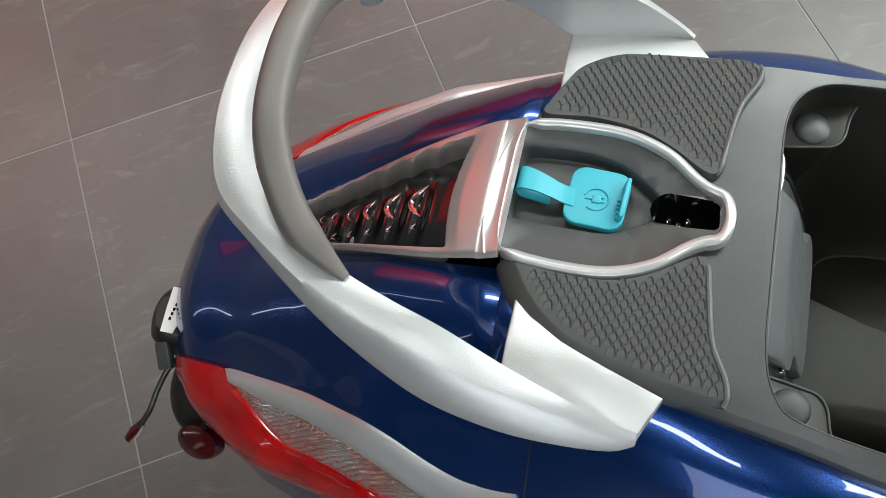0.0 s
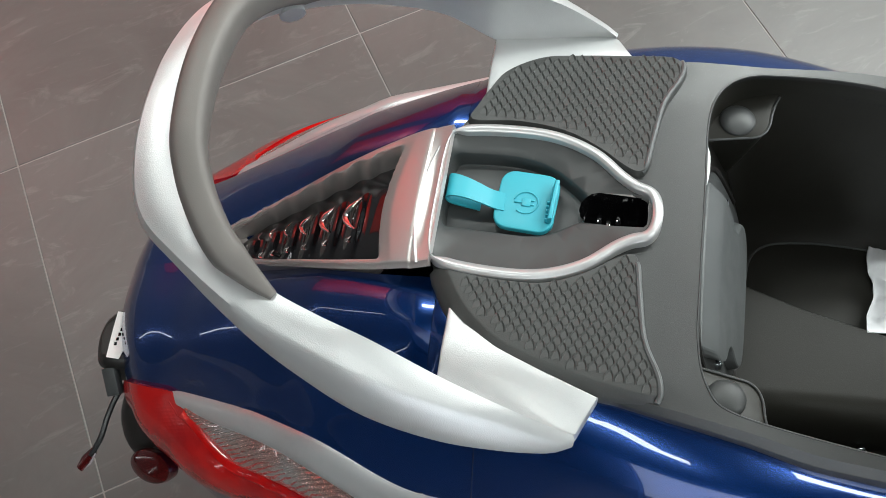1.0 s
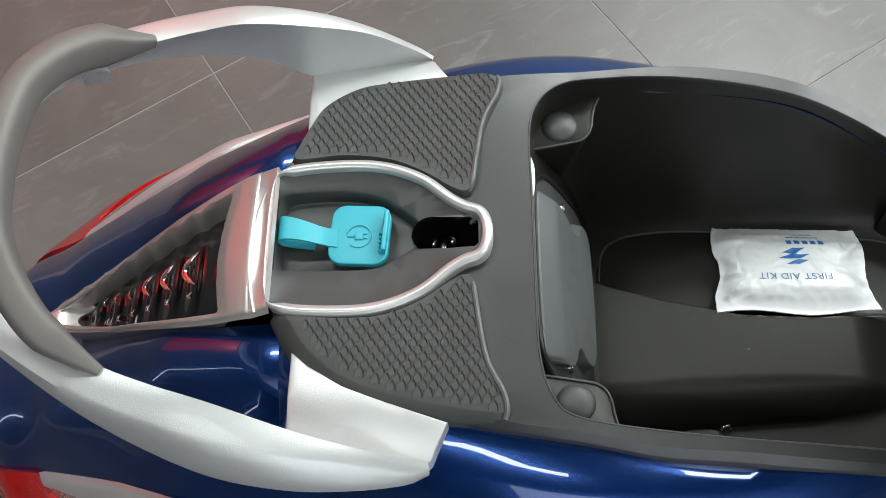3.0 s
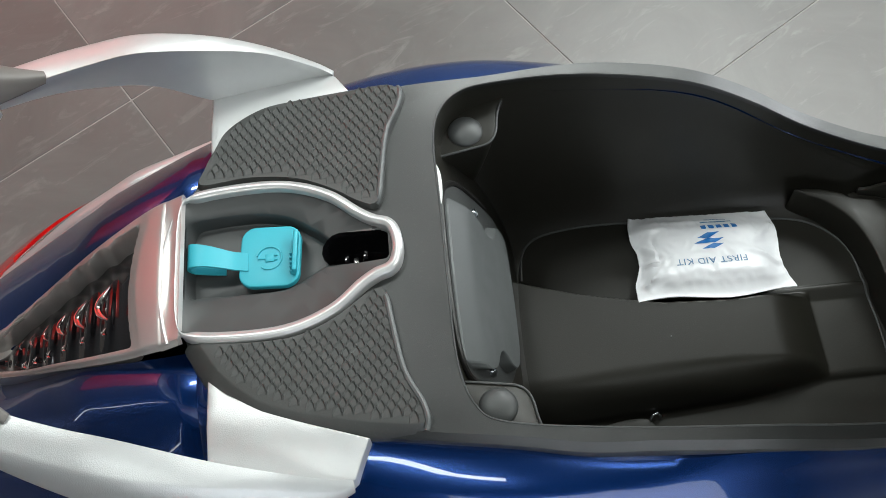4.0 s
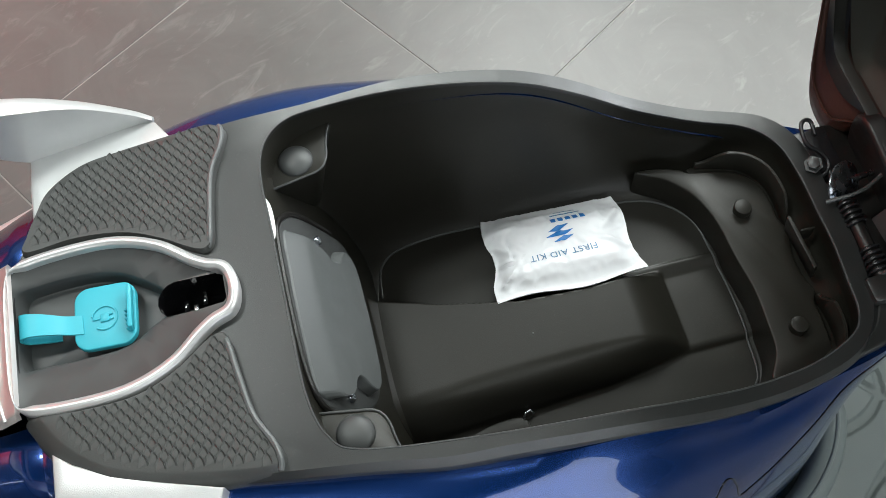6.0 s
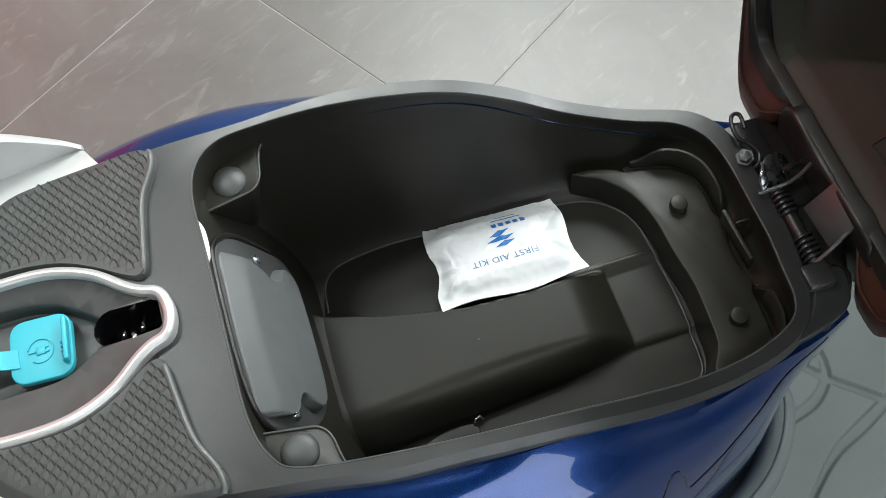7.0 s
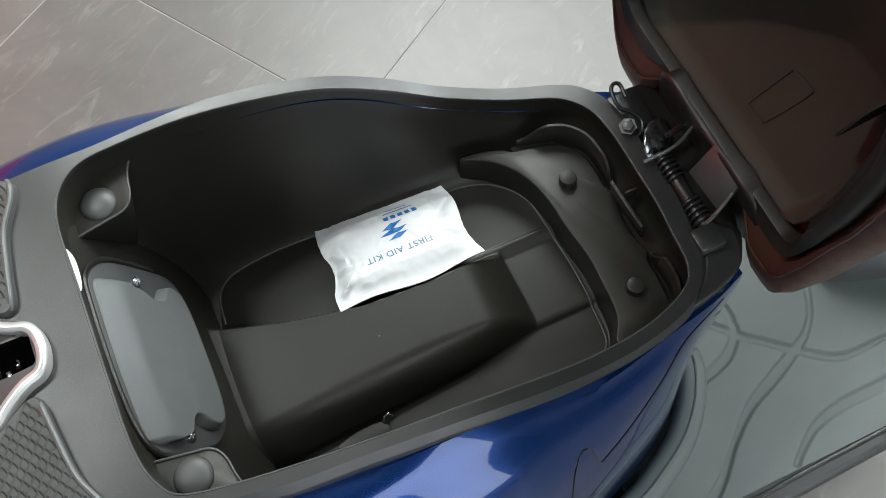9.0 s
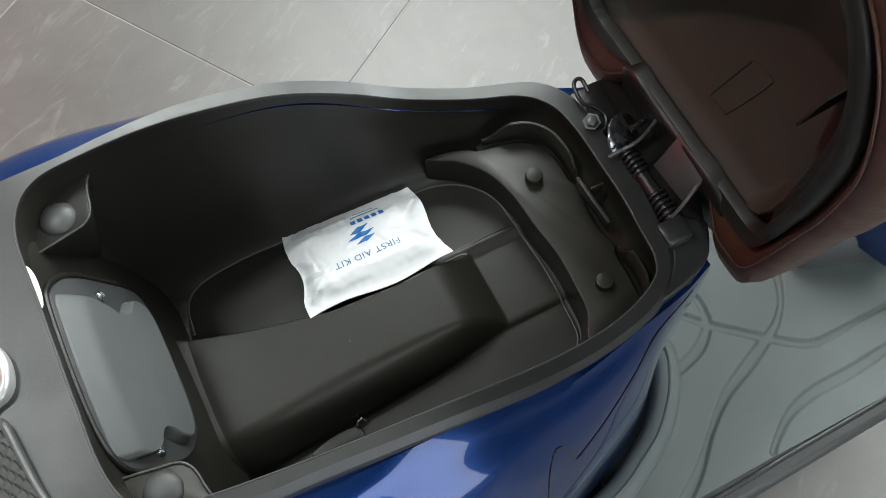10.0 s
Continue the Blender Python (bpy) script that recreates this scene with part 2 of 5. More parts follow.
def loft(rings, closed=True, caps=True):
    """A bmesh skin over rings of equally many points."""
    bm = bmesh.new()
    vs = [[bm.verts.new(p) for p in ring] for ring in rings]
    n = len(rings[0])
    for a, b in zip(vs, vs[1:]):
        for i in range(n if closed else n - 1):
            j = (i + 1) % n
            bm.faces.new((a[i], a[j], b[j], b[i]))
    if caps and closed:
        bm.faces.new(vs[0][::-1])
        bm.faces.new(vs[-1])
    bmesh.ops.recalc_face_normals(bm, faces=bm.faces)
    return bm


def sheet(grid, thick):
    """A skin over a grid of points with real thickness, pushed inwards along the normals."""
    g = np.array(grid, float)
    du = np.gradient(g, axis=0)
    dv = np.gradient(g, axis=1)
    nrm = np.cross(du, dv)
    nrm /= np.maximum(np.linalg.norm(nrm, axis=2, keepdims=True), 1e-9)
    back = g - nrm * thick
    bm = bmesh.new()
    a, b = g.shape[:2]
    top = [[bm.verts.new(g[i, j]) for j in range(b)] for i in range(a)]
    low = [[bm.verts.new(back[i, j]) for j in range(b)] for i in range(a)]
    for i in range(a - 1):
        for j in range(b - 1):
            bm.faces.new((top[i][j], top[i + 1][j], top[i + 1][j + 1], top[i][j + 1]))
            bm.faces.new((low[i][j], low[i][j + 1], low[i + 1][j + 1], low[i + 1][j]))
    edge = [(i, 0) for i in range(a)] + [(a - 1, j) for j in range(1, b)] + [(i, b - 1) for i in range(a - 2, -1, -1)] + [(0, j) for j in range(b - 2, 0, -1)]
    for (i, j), (k, l) in zip(edge, edge[1:] + edge[:1]):
        bm.faces.new((top[i][j], low[i][j], low[k][l], top[k][l]))
    bmesh.ops.recalc_face_normals(bm, faces=bm.faces)
    return bm


def sweep(path, radius, sides=10, closed=False, flat=1.0, up=(0, 0, 1), square=1.0):
    """A tube along a path; radius is a number or one for each point, flat squeezes it along its up side."""
    p = np.array(path, float)
    n = len(p)
    rr = np.full(n, radius) if np.isscalar(radius) else np.array(radius)
    tan = (np.roll(p, -1, 0) - np.roll(p, 1, 0)) if closed else np.gradient(p, axis=0)
    tan /= np.linalg.norm(tan, axis=1, keepdims=True)
    rings = []
    for i in range(n):
        side = np.cross(tan[i], up)
        if np.linalg.norm(side) < 0.05:
            side = np.cross(tan[i], (0.3, 1, 0))
        side /= np.linalg.norm(side)
        over = np.cross(side, tan[i])
        rings.append([p[i] + rr[i] * (math.copysign(abs(math.cos(a)) ** square, math.cos(a)) * side + flat * math.copysign(abs(math.sin(a)) ** square, math.sin(a)) * over) for a in np.linspace(0, 2 * math.pi, sides, endpoint=False)])
    if closed:
        rings.append(rings[0])
    bm = loft(rings, True, not closed)
    if closed:
        bmesh.ops.remove_doubles(bm, verts=bm.verts, dist=1e-6)
    return bm


def plate(outline, z0, z1, round_edge=0.0, steps=3):
    """A solid between z0 and z1 over an outline of (x, y), its upper edge rounded. z1 may be a function of x and y."""
    o = np.array(outline, float)[:, :2]
    area = np.sum(o[:, 0] * np.roll(o[:, 1], -1) - o[:, 1] * np.roll(o[:, 0], -1))
    if area < 0:
        o = o[::-1]
    tan = np.roll(o, -1, 0) - np.roll(o, 1, 0)
    inward = np.stack([-tan[:, 1], tan[:, 0]], 1)
    inward /= np.maximum(np.linalg.norm(inward, axis=1, keepdims=True), 1e-9)
    top = z1 if callable(z1) else (lambda x, y: z1)
    low = z0 if callable(z0) else (lambda x, y: z0)
    rings = [[(x, y, low(x, y)) for x, y in o]]
    for k in range(steps + 1 if round_edge else 1):
        a = k / steps * math.pi / 2 if round_edge else 0
        q = o + inward * round_edge * (1 - math.cos(a))
        rings.append([(x, y, top(x, y) - round_edge * (1 - math.sin(a))) for x, y in q])
    return loft(rings)


def rib_wall(points, thick, z0, z1):
    """An upright rib along a path of (x, y); z1 may be one height for each point."""
    p = np.array(points, float)
    tan = np.gradient(p, axis=0)
    nrm = np.stack([-tan[:, 1], tan[:, 0]], 1)
    nrm /= np.linalg.norm(nrm, axis=1, keepdims=True)
    tops = np.full(len(p), z1) if np.isscalar(z1) else z1
    rings = []
    for q, n, z in zip(p, nrm, tops):
        rings.append([(*(q + n * thick * s), h) for s, h in ((-0.5, z0), (-0.5, z - thick * 0.4), (-0.25, z), (0.25, z), (0.5, z - thick * 0.4), (0.5, z0))])
    return loft(rings)


def band(path, profile, widen):
    """A closed band along (x, y); profile of (offset outwards, z), the offset times widen(x)."""
    p = np.array(path, float)[:, :2]
    area = np.sum(p[:, 0] * np.roll(p[:, 1], -1) - p[:, 1] * np.roll(p[:, 0], -1))
    tan = np.roll(p, -1, 0) - np.roll(p, 1, 0)
    out = np.stack([tan[:, 1], -tan[:, 0]], 1) * (1 if area > 0 else -1)
    out /= np.linalg.norm(out, axis=1, keepdims=True)
    rings = [[(*(q + n * o * widen(q[0])), z) for o, z in profile] for q, n in zip(p, out)]
    bm = loft(rings + [rings[0]], True, False)
    bmesh.ops.remove_doubles(bm, verts=bm.verts, dist=1e-6)
    return bm


def block(x0, x1, y0, y1, z0, z1, bevel=0.0, segments=2):
    bm = bmesh.new()
    bmesh.ops.create_cube(bm, size=1)
    for v in bm.verts:
        v.co = Vector(((x0 + x1) / 2 + v.co.x * (x1 - x0), (y0 + y1) / 2 + v.co.y * (y1 - y0), (z0 + z1) / 2 + v.co.z * (z1 - z0)))
    if bevel:
        bmesh.ops.bevel(bm, geom=bm.edges[:], offset=bevel, segments=segments, profile=0.5, affect="EDGES")
    return bm


def lathe(profile, sides=24, m=None):
    """A turned body from (radius, height) pairs about z, moved by m."""
    rings = [[(r * math.cos(a), r * math.sin(a), z) for a in np.linspace(0, 2 * math.pi, sides, endpoint=False)] for r, z in profile]
    bm = loft(rings)
    if m is not None:
        bmesh.ops.transform(bm, matrix=m, verts=bm.verts)
    return bm


def part(name, bm, mat, parent=None, label="", smooth=True, crease=0.75):
    """Links a bmesh as one mesh object under a thing or a part."""
    me = bpy.data.meshes.new(name)
    for f in bm.faces:
        f.smooth = smooth
    if smooth:
        for e in bm.edges:
            if len(e.link_faces) == 2 and e.calc_face_angle(0) > crease:
                e.smooth = False
    bm.to_mesh(me)
    bm.free()
    me.materials.append(mat)
    ob = new(name, me)
    if parent is not None:
        ob.parent = parent
    if label:
        tagged(ob, label)
    return ob


def thing(name, label, category, group="", kind=""):
    return tagged(new(name), label, category, group, kind)


def mirrored(points):
    """A closed outline from a half outline at y >= 0 that runs from the middle line to the middle line."""
    p = [tuple(q) for q in points]
    back = [(q[0], -q[1], *q[2:]) for q in p[::-1] if abs(q[1]) > 1e-6]
    return p + back


def flip(points):
    return [(q[0], -q[1], *q[2:]) for q in points]


# ---- the room ----
# Unseen room shell; dark walls and ceiling hold down bounce and reflections.
X0, X1, Y0, Y1, HIGH = -2.6, 5.2, -3.6, 4.6, 3.1
floor = tagged(part("floor", block(X0 - 0.2, X1 + 0.2, Y0 - 0.2, Y1 + 0.2, -0.12, -0.0010), GROUT), "grey porcelain tiled showroom floor with pale grout lines", "floor", kind="structure")
tagged(part("wall_north", block(X0 - 0.2, X1 + 0.2, Y1, Y1 + 0.2, -0.1, HIGH), WALL), "grey painted showroom wall", "wall", kind="structure")
# Unseen window, added with its glow and lamps to brighten the far rim.
WY0, WY1, WZ0, WZ1 = 0.7, 3.9, 0.35, 2.75
bm = block(X1, X1 + 0.2, Y0, WY0, -0.1, HIGH)
for box in ((WY1, Y1, -0.1, HIGH), (WY0, WY1, -0.1, WZ0), (WY0, WY1, WZ1, HIGH)):
    more = block(X1, X1 + 0.2, box[0], box[1], box[2], box[3])
    me = bpy.data.meshes.new("piece")
    more.to_mesh(me)
    more.free()
    bm.from_mesh(me)
    bpy.data.meshes.remove(me)
tagged(part("wall_east", bm, WALL, smooth=False), "grey painted showroom wall with an added window opening", "wall", kind="structure")
window = tagged(part("added_window", block(X1 + 0.05, X1 + 0.12, WY0, WY1, WZ0, WZ0 + 0.05, 0.004), COVER), "unseen wide window in a grey frame, added for light", "window", kind="structure")
for box in ((WY0, WY0 + 0.05, WZ0 + 0.051, WZ1 - 0.051), (WY1 - 0.05, WY1, WZ0 + 0.051, WZ1 - 0.051), (2.275, 2.325, WZ0 + 0.051, WZ1 - 0.051), (WY0, WY1, WZ1 - 0.05, WZ1)):
    part("window_frame", block(X1 + 0.05, X1 + 0.12, box[0], box[1], box[2], box[3], 0.004), COVER, window)
for y0, y1 in ((WY0 + 0.051, 2.274), (2.326, WY1 - 0.051)):
    part("pane", block(X1 + 0.08, X1 + 0.086, y0, y1, WZ0 + 0.051, WZ1 - 0.051), GLASS, window).visible_shadow = False
tagged(part("backdrop", block(X1 + 2.0, X1 + 2.02, -2.0, 6.5, -0.1, 5.0), BACKDROP_GLOW), "glowing plain panel outside the added window", "backdrop", kind="structure")
# Unseen red wall, added in place of an unknown red thing that tints reflections.
tagged(part("red_reflected_wall", block(X0 + 0.003, -0.30, 3.0, 3.12, -0.003, HIGH - 0.003), RED_REFLECTED), "unseen red wall, stands in for a reflected red thing", "wall", kind="structure")
tagged(part("wall_south", block(X0 - 0.2, X1 + 0.2, Y0 - 0.2, Y0, -0.1, HIGH), DARKWALL), "dark grey painted showroom wall", "wall", kind="structure")
tagged(part("wall_west", block(X0 - 0.2, X0, Y0, Y1, -0.1, HIGH), DARKWALL), "dark grey painted showroom wall", "wall", kind="structure")
# Unseen red panel, added to redden the tail frame's reflections.
tagged(part("red_reflected_panel", block(X0 + 0.001, X0 + 0.03, 0.8, 2.3, 0.95, 2.8, 0.004), RED_REFLECTED), "unseen red panel, stands in for a reflected red thing", "wall", kind="structure")
tagged(part("ceiling", block(X0 - 0.2, X1 + 0.2, Y0 - 0.2, Y1 + 0.2, HIGH, HIGH + 0.15), CEIL), "plain dark painted showroom ceiling", "ceiling", kind="structure")

# Unseen ceiling lamps; the last is added to brighten the rear deck.
LIGHTS = [(1.50, 2.45, 1.3, 1.8, 125), (3.1, 1.7, 1.2, 1.8, 95), (0.15, -1.35, 1.7, 0.18, 19), (2.7, -0.4, 0.9, 0.7, 42), (-0.52, 0.98, 0.8, 0.26, 27)]
for x, y, sx, sy, power in LIGHTS:
    lamp_area("ceiling_lamp", pose(x, y, HIGH - 0.03), sx, sy, power)

# Unseen fill lamps, added so the red stand-ins show up in reflections.
for eye, target, power in (((-1.7, 2.3, HIGH - 0.05), (-1.7, 3.0, 1.6), 18), ((-0.8, 2.3, HIGH - 0.05), (-0.8, 3.0, 1.6), 18), ((-1.9, 1.5, HIGH - 0.05), (X0, 1.5, 1.5), 28)):
    lamp_area("red_wall_fill", look(eye, target), 0.5, 0.12, power, (1, 0.93, 0.88)).data.spread = radians(110)

# Fill lamps standing in the added window.
for y in (1.50, 3.10):
    lamp_area("window_fill", pose(X1 + 0.03, y, 1.55, 0, 90, 0), 2.2, 1.5, 60, (0.95, 0.98, 1.0))

# slim upright strip lights behind the tail, unseen, added for streaks in its paint
STRIP, _nt, _b = nodes_of("white strip light")
_b.inputs["Emission Color"].default_value = (0.95, 0.98, 1.0, 1)
_b.inputs["Emission Strength"].default_value = 6.0
for y in (-2.1, -0.45):
    strip = thing("streak_strip", "unseen slim wall strip light, added for tail streaks", "lamp", "strip lights on the wall")
    part("holder", block(X0 + 0.001, X0 + 0.02, y - 0.03, y + 0.03, 0.30, 2.30, 0.003), COVER, strip)
    part("tube", block(X0 + 0.0205, X0 + 0.032, y - 0.018, y + 0.018, 0.34, 2.26, 0.004), STRIP, strip, "glowing white tube")

# lit display box standing on the floor behind the camera
sign = thing("light_box", "lit white display box with blue marks", "sign")
SY = -1.75
part("box_frame", block(0.11, 1.59, SY - 0.09, SY, 0.0, 1.80, 0.03, 3), COVER, sign)
part("box_face", block(0.15, 1.55, SY + 0.0005, SY + 0.005, 0.22, 1.76, 0.002), GLOW, sign, "glowing white face")
for k in range(3):
    part("box_mark", block(0.62 + 0.16 * k, 0.74 + 0.16 * k, SY + 0.0055, SY + 0.008, 0.60 + 0.05 * k, 1.15 - 0.04 * k, 0.001), INK, sign)

# ---- floor tiles ----
TILE_LONG, TILE_WIDE, GAP = 0.614, 0.590, 0.0019
TURN = radians(32.6)
D1 = Vector((math.cos(TURN), math.sin(TURN), 0))
D2 = Vector((math.sin(TURN), -math.cos(TURN), 0))
CORNER = Vector((-0.751, 0.357, 0))
bm = block(0, TILE_LONG - GAP, 0, TILE_WIDE - GAP, -0.012, 0, 0.0010, 1)
tile_mesh = bpy.data.meshes.new("tile")
bm.to_mesh(tile_mesh)
bm.free()
tile_mesh.materials.append(TILE)
turn = math.degrees(math.atan2(D1.y, D1.x))
for i in range(-9, 13):
    for j in range(-10, 12):
        c = CORNER + D1 * (i * TILE_LONG + GAP / 2) + D2 * ((j + 1) * TILE_WIDE - GAP / 2)
        mid = c + D1 * 0.3 - D2 * 0.3
        if X0 + 0.28 < mid.x < X1 - 0.28 and Y0 + 0.28 < mid.y < Y1 - 0.28:
            ob = new("tile", tile_mesh)
            ob.matrix_world = pose(c.x, c.y, 0, 0, 0, turn)
            ob.parent = floor

# ---- the scooter ----
scooter = thing("scooter", "dark blue electric scooter with silver rail and its seat open", "scooter")

RIM_X = [0.08, 0.25, 0.36, 0.45, 0.50, 0.55, 0.60, 0.65, 0.70, 0.78]
RIM_Z = [[0.708], [0.708], [0.690], [0.668], [0.6515], [0.624], [0.593], [0.576], [0.570], [0.568]]


def rim_z(x):
    return float(table(min(max(x, 0.08), 0.78), RIM_X, RIM_Z)[0])


# half sections of the blue body: station x, then seven (y, z) from the middle line outwards and down;
# the fourth and fifth are the inner and outer edge of the lamp trim, the sixth the foot of the lamp
BODY_X = [-0.225, -0.205, -0.17, -0.13, -0.07, -0.035, 0.0, 0.09, 0.2, 0.3, 0.4, 0.5, 0.6, 0.68, 0.735, 0.77]
BODY_YZ = [
    [0.0, 0.470, 0.040, 0.470, 0.078, 0.460, 0.098, 0.447, 0.106, 0.436, 0.114, 0.420, 0.110, 0.40],
    [0.0, 0.500, 0.045, 0.502, 0.082, 0.491, 0.106, 0.470, 0.120, 0.456, 0.137, 0.430, 0.130, 0.40],
    [0.0, 0.525, 0.050, 0.532, 0.088, 0.516, 0.1125, 0.486, 0.1210, 0.480, 0.157, 0.448, 0.162, 0.39],
    [0.0, 0.545, 0.050, 0.563, 0.088, 0.550, 0.122, 0.511, 0.1340, 0.502, 0.177, 0.462, 0.186, 0.39],
    [0.0, 0.562, 0.045, 0.606, 0.090, 0.594, 0.138, 0.548, 0.1525, 0.538, 0.191, 0.478, 0.203, 0.39],
    [0.0, 0.580, 0.050, 0.632, 0.100, 0.612, 0.149, 0.564, 0.1640, 0.551, 0.199, 0.486, 0.210, 0.39],
    [0.0, 0.600, 0.055, 0.656, 0.105, 0.636, 0.161, 0.576, 0.1785, 0.559, 0.208, 0.494, 0.214, 0.40],
    [0.0, 0.645, 0.070, 0.690, 0.120, 0.676, 0.192, 0.585, 0.208, 0.552, 0.222, 0.490, 0.215, 0.40],
    [0.120, 0.690, 0.134, 0.694, 0.167, 0.676, 0.194, 0.628, 0.213, 0.58, 0.228, 0.510, 0.228, 0.40],
    [0.141, 0.680, 0.148, 0.683, 0.182, 0.671, 0.203, 0.635, 0.225, 0.59, 0.242, 0.520, 0.246, 0.40],
    [0.154, 0.656, 0.1605, 0.659, 0.181, 0.648, 0.205, 0.618, 0.228, 0.575, 0.247, 0.510, 0.252, 0.39],
    [0.152, 0.632, 0.1585, 0.635, 0.172, 0.620, 0.195, 0.595, 0.217, 0.555, 0.236, 0.495, 0.243, 0.38],
    [0.143, 0.572, 0.147, 0.579, 0.153, 0.570, 0.170, 0.551, 0.187, 0.515, 0.203, 0.455, 0.211, 0.36],
    [0.123, 0.548, 0.126, 0.556, 0.131, 0.549, 0.143, 0.530, 0.154, 0.492, 0.166, 0.435, 0.174, 0.35],
    [0.108, 0.545, 0.112, 0.552, 0.116, 0.545, 0.120, 0.515, 0.125, 0.47, 0.131, 0.410, 0.139, 0.34],
    [0.094, 0.542, 0.098, 0.548, 0.102, 0.541, 0.106, 0.505, 0.110, 0.46, 0.115, 0.400, 0.120, 0.33],
]


def body_section(x, n=41):
    row = table(x, BODY_X, BODY_YZ).reshape(7, 2)
    return curve_points(row, n)


def smooth_step(a, b, x):
    t = min(max((x - a) / (b - a), 0), 1)
    return t * t * (3 - 2 * t)


def tail_round(x, y):
    """How far the tail's end is rounded out to the rear."""
    return 0.024 * smooth_step(-0.15, -0.225, x) * (1 - min(1, (y / 0.118) ** 2))


def body_axis(x):
    """The body's middle line, which drifts a little to the near side towards the front."""
    return -0.010 * smooth_step(0.45, 0.74, x)


def front_lean(x, z):
    """How far the front end of the side panel leans back towards its foot."""
    return 0.15 * smooth_step(0.67, 0.77, x) * max(0.0, 0.555 - z)


def mark(x, k):
    """Share of the section at which its control point k lies."""
    sec = body_section(x, 161)
    y, z = table(x, BODY_X, BODY_YZ).reshape(7, 2)[k]
    return float(np.argmin(np.hypot(sec[:, 0] - y, sec[:, 1] - z))) / 160


def under_frame(x):
    """Share of the section where the tail panel starts, under the silver frame."""
    if x < -0.11 or x > 0.088:
        return 0.0
    sec = body_section(x)
    wide = np.interp(x, [-0.11, -0.07, -0.035, 0.0, 0.04, 0.068, 0.0925], [0.014, 0.029, 0.038, 0.047, 0.0545, 0.0575, 0.0575])
    return float(np.interp(wide, sec[:, 0], np.arange(len(sec)))) / (len(sec) - 1) * smooth_step(-0.11, -0.08, x)


def body_grid(x0, x1, v0, v1, nx, nv, lift=0.0, side=1):
    """Points on the blue body between two stations and two shares of the section; lift raises them off it."""
    xs = np.linspace(x0, x1, nx)
    g = []
    for x in xs:
        sec = body_section(x)
        a = v0(x) if callable(v0) else v0
        b = v1(x) if callable(v1) else v1
        where = np.linspace(a, b, nv) * (len(sec) - 1)
        yz = np.stack([np.interp(where, np.arange(len(sec)), sec[:, k]) for k in (0, 1)], 1)
        g.append([(x, y, z) for y, z in yz])
    g = np.array(g)
    nrm = np.cross(np.gradient(g, axis=0), np.gradient(g, axis=1))
    nrm /= np.maximum(np.linalg.norm(nrm, axis=2, keepdims=True), 1e-9)
    nrm *= np.where(nrm[:, :, 1:2] + nrm[:, :, 2:3] < 0, -1, 1)
    g[:, :, 0] -= np.array([[tail_round(x, y) + front_lean(x, z) for x, y, z in row] for row in g])
    profile = lift if callable(lift) else (lambda s: lift)
    g = g + nrm * np.array([profile(s) for s in np.linspace(0, 1, nv)])[None, :, None]
    if side < 0:
        g[:, :, 1] *= -1
        g = g[::-1]
    g[:, :, 1] += np.array([[body_axis(x) for x, y, z in row] for row in g])
    return g


for side in (1, -1):
    part("tail_panel", sheet(body_grid(-0.225, 0.130, under_frame, 1.0, 60, 41, 0, side), -0.003), BLUE, scooter, "dark blue metallic painted panel")
    part("side_panel", sheet(body_grid(0.131, 0.770, 0.0, 1.0, 64, 41, 0, side), -0.003), BLUE, scooter, "dark blue metallic painted panel")
end = body_section(-0.2249, 21)
end = [(y, z) for y, z in end] + [(-y, z) for y, z in end[::-1][:-1]]
part("tail_skirt", loft([[(-0.2249 - tail_round(-0.225, y), y, z - 0.001) for y, z in end], [(-0.210 - 0.5 * tail_round(-0.225, y), y * 0.9, z - 0.03) for y, z in end]]), BLACK, scooter)
end = body_section(0.769, 21)
part("front_riser", loft([[(0.764 - front_lean(0.77, z), y * 0.985 - 0.010, z - 0.004) for y, z in end] + [(0.764 - front_lean(0.77, z), -y * 0.985 - 0.010, z - 0.004) for y, z in end[::-1]],
                          [(0.770 - front_lean(0.77, z), y * 0.95 - 0.010, z - 0.008) for y, z in end] + [(0.770 - front_lean(0.77, z), -y * 0.95 - 0.010, z - 0.008) for y, z in end[::-1]]]), BLACK, scooter)

# rim and storage bucket
OUTER = [(0.098, 0.078), (0.120, 0.107), (0.146, 0.121), (0.20, 0.134), (0.25, 0.141), (0.31, 0.148), (0.356, 0.157), (0.404, 0.165),
         (0.453, 0.167), (0.50, 0.165), (0.55, 0.160), (0.607, 0.148), (0.660, 0.132), (0.708, 0.117), (0.728, 0.104), (0.741, 0.083), (0.746, 0.055), (0.748, 0.0),
         (0.748, -0.045), (0.745, -0.082), (0.733, -0.109), (0.706, -0.130), (0.653, -0.144), (0.595, -0.152), (0.55, -0.157), (0.50, -0.1595), (0.453, -0.1595), (0.404, -0.158),
         (0.356, -0.157), (0.31, -0.150), (0.25, -0.142), (0.20, -0.134), (0.146, -0.121), (0.120, -0.107), (0.098, -0.078), (0.084, -0.055), (0.080, 0.0), (0.084, 0.055)]
